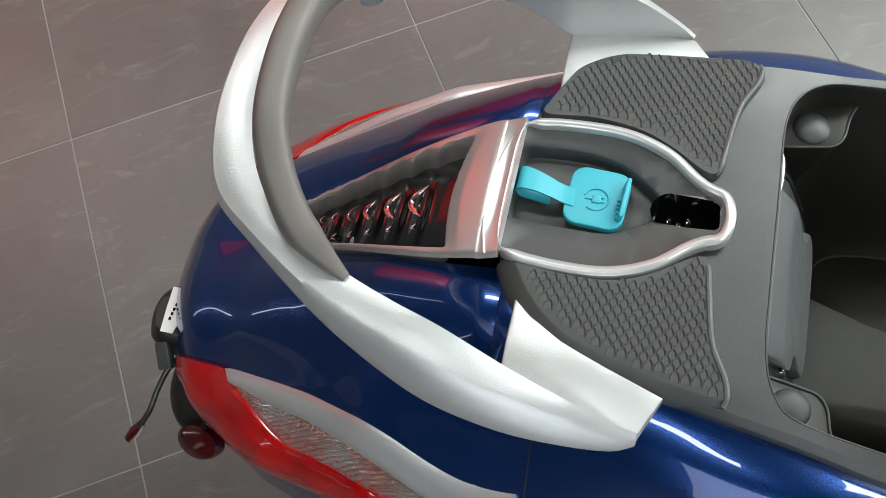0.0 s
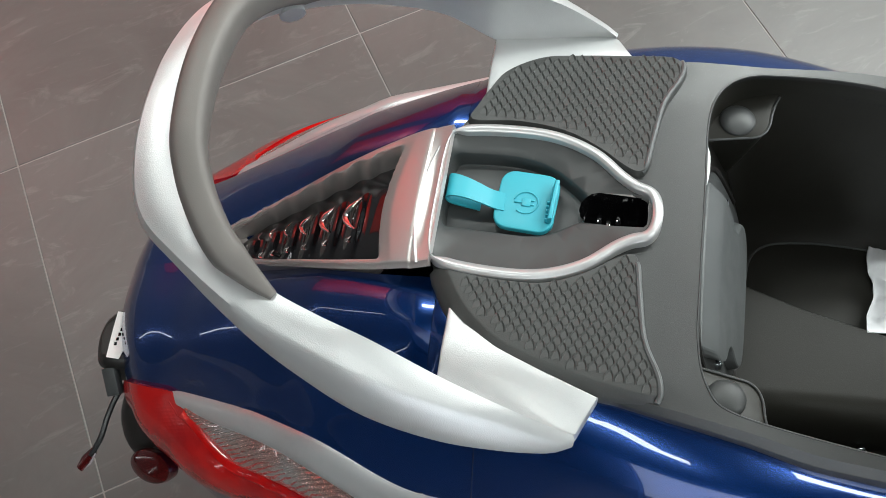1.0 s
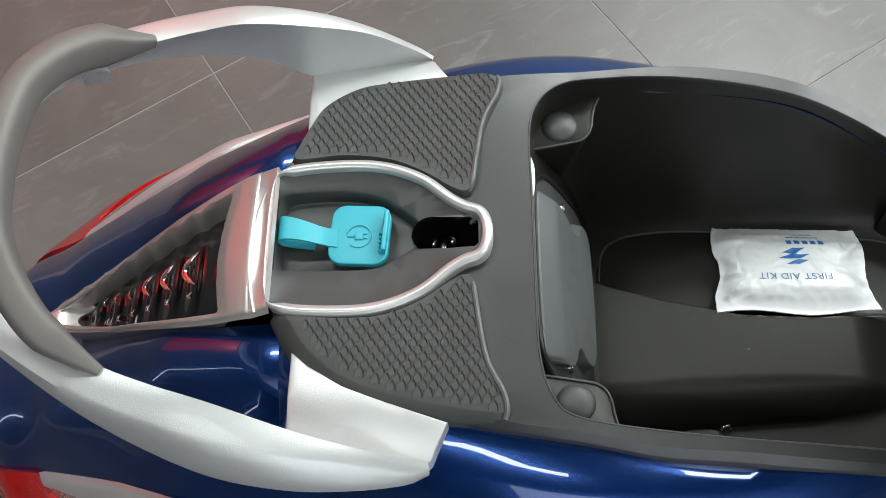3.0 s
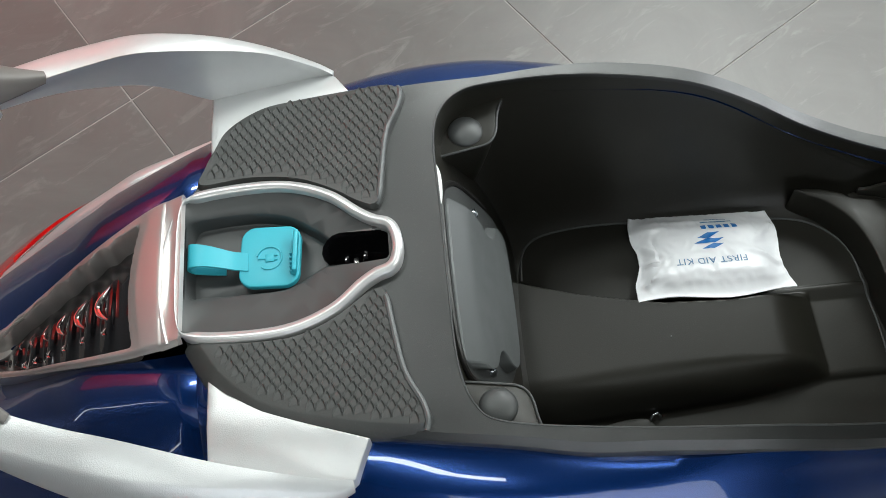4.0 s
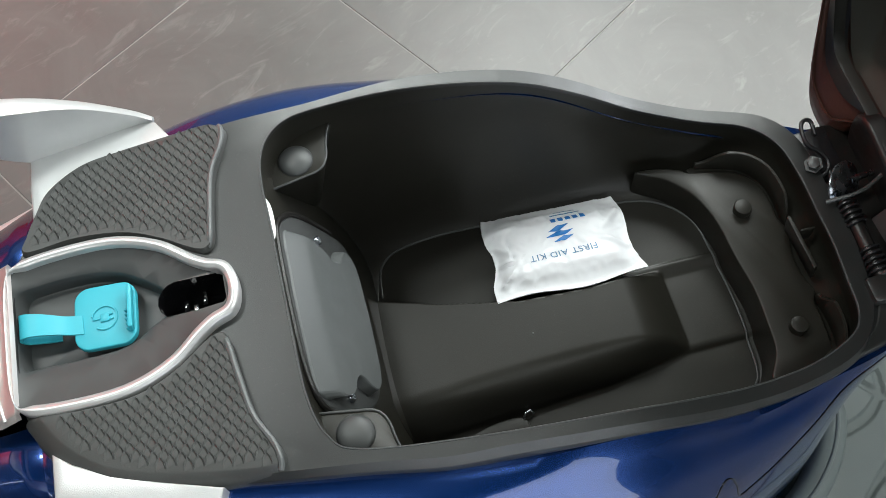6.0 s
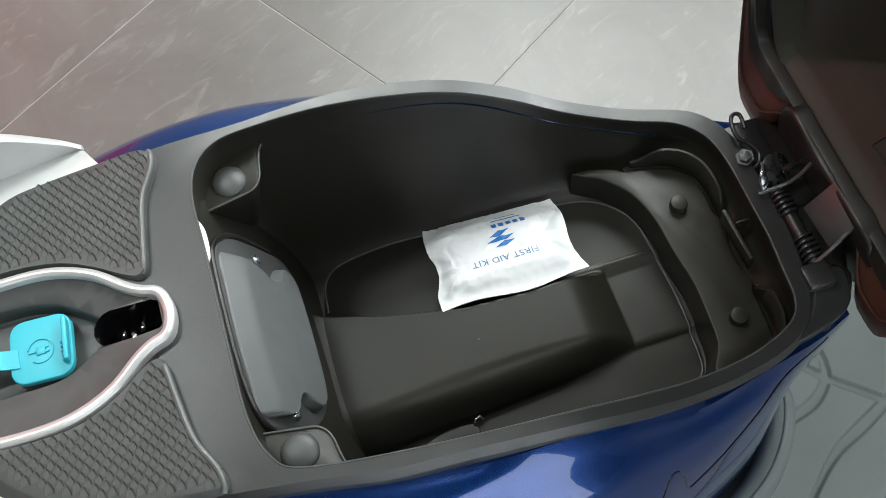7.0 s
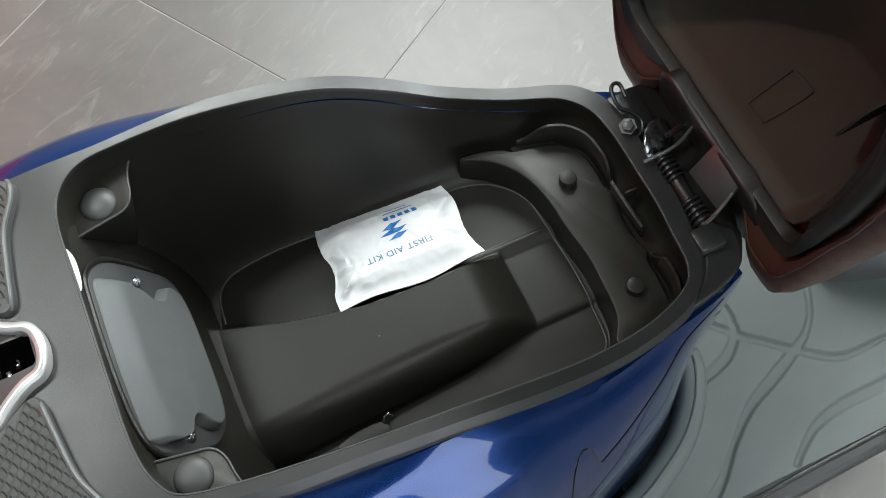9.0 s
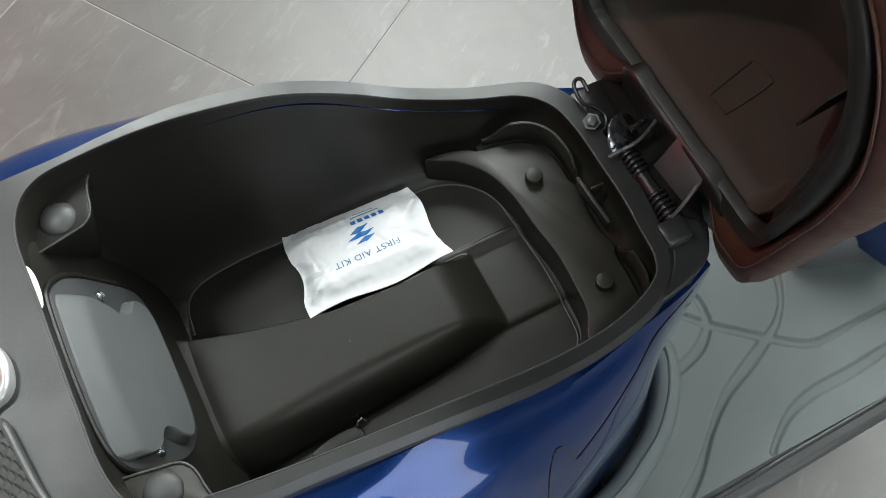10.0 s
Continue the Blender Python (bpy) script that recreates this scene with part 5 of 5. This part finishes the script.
for y0, turns in ((0.006, 5), (-0.040, 5)):
    spring = []
    for k in range(turns * 20):
        a = k / 20 * 2 * math.pi
        spring.append((0.7555 + 0.0088 * math.cos(a), y0 - 0.0050 * k / 20, 0.566 + 0.0088 * math.sin(a)))
    part("hinge_spring", sweep(spring, 0.0017, 6), DARKSTEEL, hinge, "coiled black steel spring")
part("hinge_washer", lathe([(0.0200, -0.0012), (0.0204, 0.0), (0.0195, 0.0014), (0.014, 0.0030), (0.007, 0.0052), (0.003, 0.0068)], 32, pose(0.760, 0.0235, 0.571, 48, 10, 24)), STEEL, hinge, "zinc plated steel disc")
part("hinge_nut", sweep([(0.766, 0.0235, 0.574), (0.780, 0.0260, 0.573), (0.789, 0.0280, 0.570)], 0.0030, 8), STEEL, hinge)
hook = curve_points([(0.7530, 0.0735, 0.578), (0.7535, 0.0865, 0.580), (0.7485, 0.0895, 0.580), (0.7440, 0.084, 0.578), (0.7435, 0.068, 0.575), (0.752, 0.060, 0.572), (0.7570, 0.049, 0.570), (0.752, 0.039, 0.568), (0.743, 0.037, 0.566)], 60)
part("seat_hook", sweep(hook, 0.0020, 8), DARKSTEEL, hinge, "bent black steel hook")
bolt_m = pose(0.742, 0.048, 0.572, 0, -18, 20)
part("hook_bolt", lathe([(0.0085, 0), (0.0085, 0.0012), (0.0056, 0.0012), (0.0056, 0.0055), (0.0040, 0.0062)], 6, bolt_m), GREYSTEEL, hinge, "hexagon head bolt")
part("hook_plate", block(0.742, 0.775, 0.030, 0.090, 0.545, 0.5600, 0.003), DARKSTEEL, hinge)
part("hinge_cover", block(0.737, 0.763, -0.090, -0.066, 0.555, 0.5740, 0.004), BLACK, hinge)

# open seat: leather cushion round a hollow black pan
LEAN_BACK = 12.0
seat_m = pose(0.792, 0.006, 0.607, 0, -LEAN_BACK, 0)
SEAT_U = [0.0, 0.015, 0.050, 0.10, 0.155, 0.24, 0.30, 0.345, 0.38, 0.42, 0.45]
SEAT_W = [0.122, 0.135, 0.146, 0.157, 0.167, 0.177, 0.173, 0.162, 0.142, 0.10, 0.05]
half = [(-0.001, 0.0), (-0.001, 0.05), (-0.001, 0.09)] + list(zip(SEAT_U, SEAT_W)) + [(0.458, 0.0)]
so = curve_points(mirrored(half), 150, True)
sc = np.array((0.22, 0.0))


def lip_ring(inset, n):
    """A ring inside the lip; it lies close to the edge at the hinge end."""
    d = so - sc
    near = np.array([0.2 + 0.8 * smooth_step(0.0, 0.05, u) for u in so[:, 0]])[:, None]
    q = so - d / np.linalg.norm(d, axis=1, keepdims=True) * inset * near
    return [tuple(seat_m @ Vector((-n, y, x))) for x, y in q]


def seat_ring(grow, n, drop=0.0, fore=0.0):
    """A ring of the seat at height n off the lip (towards the storage bucket), grown by metres; its hinge end hangs down by drop and comes fore."""
    d = so - sc
    q = so + d / np.linalg.norm(d, axis=1, keepdims=True) * grow
    end = np.array([smooth_step(0.11, 0.0, u) * (0.2 + 0.8 * smooth_step(0.055, 0.100, abs(w))) for u, w in so])
    q[:, 0] -= drop * end
    q[:, 1] *= 1 - 0.9 * drop * end
    q[:, 1] -= 0.10 * drop * end
    return [tuple(seat_m @ Vector((-n - fore * e, y, x))) for (x, y), e in zip(q, end)]


seat = part("seat", loft([seat_ring(-0.002, -0.022), seat_ring(0.003, -0.008, 0.012, 0.006), seat_ring(0.010, -0.001, 0.030, 0.016), seat_ring(0.017, -0.001, 0.046, 0.021), seat_ring(0.024, -0.005, 0.058, 0.024), seat_ring(0.030, -0.014, 0.066, 0.020), seat_ring(0.034, -0.030, 0.068, 0.010), seat_ring(0.034, -0.055, 0.062), seat_ring(0.031, -0.080, 0.050), seat_ring(0.022, -0.11, 0.03), seat_ring(0.004, -0.14, 0.01), seat_ring(-0.04, -0.155), seat_ring(-0.1, -0.160)], caps=False),
            BROWN, scooter, "open seat with a brown leather cover")
stitch = np.array(seat_ring(0.0125, 0.0003, 0.036, 0.018))
part("seat_piping", sweep(stitch, 0.0012, 6, True), BROWN, seat)
# Added dark plate that hides the leather behind the hinge.
part("hinge_dark_plate", plate(curve_points([(-0.095, -0.080), (-0.005, -0.086), (-0.003, 0.0), (-0.005, 0.066), (-0.095, 0.055)], 50, True), -0.010, 0.0090, 0.004), DARKPLASTIC, seat, "dark plate behind the hinge").matrix_world = seat_m @ Matrix(((0, 0, -1, 0), (0, 1, 0, 0), (1, 0, 0, 0), (0, 0, 0, 1)))
part("seat_pan", loft([seat_ring(0.004, -0.022, 0.012, 0.004), seat_ring(0.0045, -0.010, 0.014, 0.008), seat_ring(0.004, -0.0005, 0.012, 0.010), seat_ring(0.001, 0.0030, 0.003, 0.002), lip_ring(0.002, 0.0036), lip_ring(0.007, 0.0036), lip_ring(0.0095, 0.0015), lip_ring(0.0105, -0.006), lip_ring(0.0195, -0.0075)], caps=False), BUCKET, seat, "black plastic seat pan")


def hollow_depth(u, w, wmax):
    """Depth of the pan's hollow: a sloping ramp from the hinge, an upright middle, steep sides."""
    end = float(np.mean(np.interp(w + np.linspace(-0.012, 0.012, 5), [-0.15, -0.036, 0.036, 0.075, 0.10], [0.10, 0.10, 0.057, 0.022, 0.004])))
    ramp = 0.010 * smooth_step(0.0, 0.010, u) + 0.006 * smooth_step(0.0, 0.04, u) + 0.72 * min(u, end) + 0.10 * max(0, u - end)
    return ramp * smooth_step(0.445, 0.39, u) * smooth_step(1.0, 0.90, abs(w) / wmax)


hollow = []
for u in np.linspace(0.001, 0.445, 130):
    wmax = float(np.interp(u, SEAT_U, SEAT_W)) - 0.016
    row = []
    for s in np.linspace(-1, 1, 81):
        row.append(tuple(seat_m @ Vector((0.006 + hollow_depth(u, s * wmax, wmax), s * wmax, u))))
    hollow.append(row)
part("pan_hollow", sheet(hollow, 0.002), PAN, seat, "hollow black underside")


def on_hollow(u, w, lift=0.0):
    return np.array(seat_m @ Vector((0.006 + hollow_depth(u, w, 0.15) - lift, w, u)))


EMBOSS = [(0.020, -0.010), (0.018, -0.014), (0.019, -0.028), (0.022, -0.033), (0.056, -0.043), (0.060, -0.039), (0.058, -0.021), (0.053, -0.017)]
part("pan_emboss", sweep([on_hollow(u, w, 0.0004) for u, w in curve_points(EMBOSS, 70, True)], 0.0010, 6, True), PAN, seat)
part("pan_rib", loft([[tuple(seat_m @ Vector((d, w + dw, u))) for d, dw in ((0.11, -0.0014), (e, -0.0011), (e, 0.0011), (0.11, 0.0014))] for u, w, e in ((0.088, -0.0935, 0.050), (0.108, -0.1000, 0.040), (0.165, -0.1150, 0.036), (0.178, -0.1180, 0.040))]), PAN, seat)

# floorboard with grooved mat
GROOVES = [
    ([(0.795, -0.075), (0.812, -0.091), (0.834, -0.115), (0.857, -0.135), (0.879, -0.154), (0.909, -0.177), (0.934, -0.184), (0.980, -0.183), (1.017, -0.183), (1.08, -0.175)], 0.0042),
    ([(0.925, -0.070), (0.932, -0.093), (0.919, -0.124), (0.899, -0.144), (0.878, -0.155), (0.840, -0.172), (0.803, -0.188), (0.770, -0.212), (0.736, -0.241), (0.707, -0.260)], 0.0050),
    ([(0.828, -0.055), (0.836, -0.077), (0.834, -0.103), (0.825, -0.117), (0.804, -0.132), (0.769, -0.142)], 0.0045),
    ([(1.06, -0.210), (0.987, -0.223), (0.933, -0.227), (0.888, -0.228), (0.854, -0.235), (0.829, -0.249), (0.813, -0.261)], 0.0050),
]
MAT_Z = 0.312
lines = [(curve_points(p, 90), w) for p, w in GROOVES]


def mat_z(x, y):
    z = MAT_Z
    for pts, w in lines:
        d = np.hypot(pts[:, 0] - x, pts[:, 1] - y).min()
        k = 1.0 + 0.35 * math.sin(x * 23 + y * 31)
        z = min(z, MAT_Z - 0.0040 * smooth_step(w * k * 1.08, w * k * 0.85, d))
    return z


bm = bmesh.new()
xs, ys = np.linspace(0.640, 1.14, 280), np.linspace(-0.266, 0.05, 180)
grid = [[bm.verts.new((x, y, mat_z(x, y))) for y in ys] for x in xs]
for i in range(len(xs) - 1):
    for j in range(len(ys) - 1):
        bm.faces.new((grid[i][j], grid[i + 1][j], grid[i + 1][j + 1], grid[i][j + 1]))
mat = part("floor_mat", bm, MAT, scooter, "grey rubber floor mat with wavy grooves")
part("mat_body", plate([(0.64, -0.266), (1.14, -0.266), (1.16, -0.15), (1.16, 0.12), (1.10, 0.16), (0.64, 0.16)], 0.285, 0.3075, 0.002), MAT, mat)
part("floorboard", plate([(0.58, -0.284), (0.80, -0.289), (1.10, -0.280), (1.18, -0.20), (1.18, 0.15), (1.10, 0.17), (0.80, 0.165), (0.58, 0.16)], 0.20, 0.300, 0.008), COVER, scooter, "dark grey plastic floorboard")
part("board_edge", sweep(curve_points([(0.60, -0.272, 0.310), (0.742, -0.274, 0.3105), (0.826, -0.271, 0.3105), (0.952, -0.268, 0.3105), (1.10, -0.262, 0.3105)], 30), 0.0028, 8), BLACK, scooter)
for side in (1, -1):
    lip = curve_points([(0.58, 0.240 * side, 0.325), (0.638, 0.228 * side, 0.335), (0.672, 0.213 * side, 0.338), (0.702, 0.196 * side, 0.340), (0.726, 0.174 * side, 0.342), (0.742, 0.152 * side, 0.344), (0.752, 0.128 * side, 0.347), (0.752, 0.100 * side, 0.350)], 50)
    part("mat_lip", sweep(lip, [0.015] * 50, 16, False, 1.7, (0, 0, 1), 0.7), MAT, scooter, "upturned grey mat edge")
    part("mat_lip_edge", sweep([(x + 0.002, y, z + 0.0255) for x, y, z in lip], 0.0022, 8), MAT, scooter)

# front apron behind the seat
FOOT = [(0.945, 0.085), (0.943, 0.0), (0.946, -0.075), (0.957, -0.102), (0.990, -0.117), (1.05, -0.137), (1.12, -0.158), (1.2, -0.17), (1.2, 0.0), (1.2, 0.17), (1.05, 0.137), (0.96, 0.104)]
fo = curve_points(FOOT, 90, True)
fc = np.array((1.12, 0.0))
rings = []
for s, z in ((1.0, 0.305), (1.0, 0.318), (0.985, 0.332), (0.94, 0.352), (0.86, 0.368), (0.78, 0.385), (0.70, 0.41)):
    rings.append([(x, y, z) for x, y in toward(fc, fo, s)])
part("apron_foot", loft(rings), COVER, scooter, "dark grey plastic foot of the apron")
rings = []
for z, x, w in ((0.345, 0.995, 0.150), (0.40, 0.992, 0.165), (0.50, 1.02, 0.178), (0.60, 1.06, 0.185), (0.75, 1.12, 0.19), (0.85, 1.17, 0.17), (0.89, 1.19, 0.12)):
    ys = np.linspace(-w, w, 24)
    rings.append([(x + 1.3 * y * y, y, z) for y in ys] + [(x + 0.13 - 2.0 * y * y, y, z) for y in ys[::-1]])
part("front_apron", loft(rings), BLUE, scooter, "dark blue painted front apron")

# underbody, wheels and stand, all unseen; the underbody block is added against light leaks
part("underbody", block(-0.12, 0.70, -0.115, 0.115, 0.27, 0.47, 0.02, 2), BLACK, scooter)
for x in (0.02, 1.33):
    wheel = part("wheel", lathe([(0.14, -0.02), (0.14, 0.02), (0.03, 0.03), (0.03, -0.03)], 40, pose(x, 0, 0.215, 90, 0, 0)), DARKSTEEL, scooter)
    ring_pts = [(x + 0.173 * math.cos(a), 0, 0.215 + 0.173 * math.sin(a)) for a in np.linspace(0, 2 * math.pi, 60, endpoint=False)]
    part("tyre", sweep(ring_pts, 0.042, 14, True, 1.0, (0, 1, 0)), TYRE, wheel, "black rubber tyre")
part("front_fork", sweep([(1.21, 0.0, 0.80), (1.27, 0.07, 0.50), (1.33, 0.075, 0.215)], 0.02, 10), DARKSTEEL, scooter)
for side in (1, -1):
    part("stand_leg", sweep([(0.30, 0.09 * side, 0.28), (0.26, 0.14 * side, 0.10), (0.24, 0.16 * side, 0.012)], 0.012, 10), DARKSTEEL, scooter)

# seam line on the side panels
SEAM = [(0.745, 0.543), (0.725, 0.540), (0.690, 0.535), (0.660, 0.522), (0.625, 0.513), (0.598, 0.511), (0.586, 0.514), (0.581, 0.533), (0.575, 0.547), (0.566, 0.551), (0.557, 0.536), (0.550, 0.505)]
for side in (1, -1):
    pts = []
    for x, z in curve_points(SEAM, 90):
        sec = body_section(x, 121)
        sec = sec[np.argmax(sec[:, 1]):]
        y = float(np.interp(-z, -sec[:, 1], sec[:, 0]))
        pts.append((x - front_lean(x, z), side * (y + 0.0024) + body_axis(x), z + 0.0014))
    part("panel_seam", sweep(pts, 0.0013, 6), GLOSS, scooter)

# ---- the first aid pouch ----
packet = thing("first_aid_packet", "white crumpled plastic first aid pouch with blue print", "packet")
C = [np.array(p) for p in ((0.4495, 0.108, 0.4985), (0.577, 0.099, 0.5035), (0.580, 0.010, 0.5222), (0.4405, 0.0135, 0.5205))]


# folds: start, direction and length, height, half width
POUCH_FOLDS = [(0.02, 0.38, 0.20, 0.20, 0.0042, 0.055), (0.02, 0.60, 0.24, 0.02, 0.0036, 0.050), (0.04, 0.90, 0.17, -0.30, 0.0046, 0.050), (0.02, 0.20, 0.26, -0.02, 0.0028, 0.060), (0.13, 0.30, 0.05, 0.45, -0.0026, 0.045),
               (0.98, 0.15, -0.16, 0.30, 0.0036, 0.060), (0.99, 0.70, -0.34, -0.26, 0.0030, 0.060), (0.97, 0.40, -0.22, 0.10, -0.0022, 0.050), (0.10, 0.10, 0.80, 0.00, 0.0016, 0.040), (0.62, 0.42, 0.10, 0.28, 0.0018, 0.060)]


def pouch_point(u, v, top=True):
    """u along the long side, v across; soft bulge with creases towards the seams."""
    p = (C[0] * (1 - u) + C[1] * u) * (1 - v) + (C[3] * (1 - u) + C[2] * u) * v
    edge = min(u, 1 - u) * 1.5, min(v, 1 - v)
    bulge = 0.011 * smooth_step(0.0, 0.30, edge[0]) * smooth_step(0.02, 0.28, edge[1])
    wob = noise.noise(Vector((u * 4.2, v * 3.1, 2.0)))
    crease = abs(noise.noise(Vector((u * 7.0 + 0.5 * v, v * 5.0 - 1.2 * u, 5.0))))
    near_end = smooth_step(0.35, 0.0, u) + 0.7 * smooth_step(0.7, 1.0, u) + 0.25
    fine = abs(noise.noise(Vector((u * 15.0 + 2 * v, v * 9.0, 9.0))))
    z = bulge + 0.0018 * wob * near_end + 0.0034 * (0.25 - crease) * near_end + 0.0024 * (0.2 - fine)
    for u0, v0, du, dv, high, wide in POUCH_FOLDS:
        along = ((u - u0) * du * 1.5 + (v - v0) * dv) / (du * du * 1.5 + dv * dv)
        across = abs((u - u0) * 1.5 * dv - (v - v0) * du * 1.5) / math.hypot(du * 1.5, dv)
        z += high * smooth_step(wide, 0.0, across) * smooth_step(-0.05, 0.15, along) * smooth_step(1.0, 0.45, along)
    z = z * (0.15 + 0.85 * smooth_step(1.0, 0.84, v)) - 0.0012 * smooth_step(0.9, 1.0, v)
    out = np.array((-0.0015 * math.sin(v * 9.0) * smooth_step(0.2, 0.0, u) + 0.003 * math.sin(v * 7.0) * smooth_step(0.85, 1.0, u), 0.0025 * math.sin(u * 8.0) * smooth_step(0.8, 1.0, v), 0))
    if u < 0.1 and 0.35 < v < 0.8:
        out[0] += 0.003 * smooth_step(0.1, 0.0, u) * math.sin((v - 0.35) / 0.45 * math.pi)
    return p + out + np.array((0, 0, z + 0.0012 if top else -0.0008))


g = [[pouch_point(u, v) for u in np.linspace(0, 1, 70)] for v in np.linspace(0, 1, 50)]
part("pouch", sheet(g, 0.0014), PACKET, packet)


def pouch_bars(name, items, mat):
    """Flat print that follows the pouch: rectangles (u0, v0, u1, v1) or quads of (u, v)."""
    bm = bmesh.new()
    for q in items:
        pts = q if len(q) == 4 and not np.isscalar(q[0]) else [(q[0], q[1]), (q[2], q[1]), (q[2], q[3]), (q[0], q[3])]
        n = 8
        a = [[np.array(pts[0]) * (1 - i / n) * (1 - j / n) + np.array(pts[1]) * (i / n) * (1 - j / n) + np.array(pts[2]) * (i / n) * (j / n) + np.array(pts[3]) * (1 - i / n) * (j / n) for i in range(n + 1)] for j in range(n + 1)]
        vs = [[bm.verts.new(pouch_point(*p) + np.array((0, 0, 0.0005))) for p in row] for row in a]
        for j in range(n):
            for i in range(n):
                bm.faces.new((vs[j][i], vs[j][i + 1], vs[j + 1][i + 1], vs[j + 1][i]))
    bmesh.ops.recalc_face_normals(bm, faces=bm.faces)
    return part(name, bm, mat, packet)


def writing(text, size, place, mat, name, parent, stretch=1.0):
    """Built-in font as a mesh; place maps flat (x, y) to a world point."""
    cu = bpy.data.curves.new(name, "FONT")
    cu.body, cu.size, cu.align_x, cu.align_y, cu.space_character = text, size, "CENTER", "CENTER", 1.05
    tmp = bpy.data.objects.new(name, cu)
    scene.collection.objects.link(tmp)
    bpy.context.view_layer.update()
    me = bpy.data.meshes.new_from_object(tmp.evaluated_get(bpy.context.evaluated_depsgraph_get()))
    scene.collection.objects.unlink(tmp)
    bpy.data.objects.remove(tmp)
    for v in me.vertices:
        v.co = Vector(place(v.co.x * stretch, v.co.y))
    me.materials.clear()
    me.materials.append(mat)
    ob = new(name, me)
    ob.parent = parent
    return ob


# the print reads from the far side: its up points to +v, its right to -u
LONG, WIDE = 0.130, 0.093


def on_pouch(u0, v0):
    return lambda x, y: tuple(pouch_point(u0 - x / LONG, v0 + y / WIDE) + np.array((0, 0, 0.0006)))


writing("FIRST AID KIT", 0.0098, on_pouch(0.50, 0.64), INKGREY, "print_text", packet, 0.98)
# maker's mark as a plain shape, its name as bars
pouch_bars("print_mark", [[(0.44, 0.36), (0.52, 0.30), (0.60, 0.30), (0.52, 0.37)], [(0.41, 0.43), (0.50, 0.37), (0.62, 0.38), (0.55, 0.43)], [(0.46, 0.49), (0.54, 0.44), (0.61, 0.45), (0.54, 0.50)]], INK)
for k in range(5):
    pouch_bars("print_bar", [(0.485 + 0.054 * k, 0.190, 0.521 + 0.054 * k, 0.250)], INK)
pouch_bars("print_line", [(0.50, 0.125, 0.72, 0.140)], INKGREY)
pouch_bars("print_line", [(0.53, 0.090, 0.69, 0.102)], INKGREY)
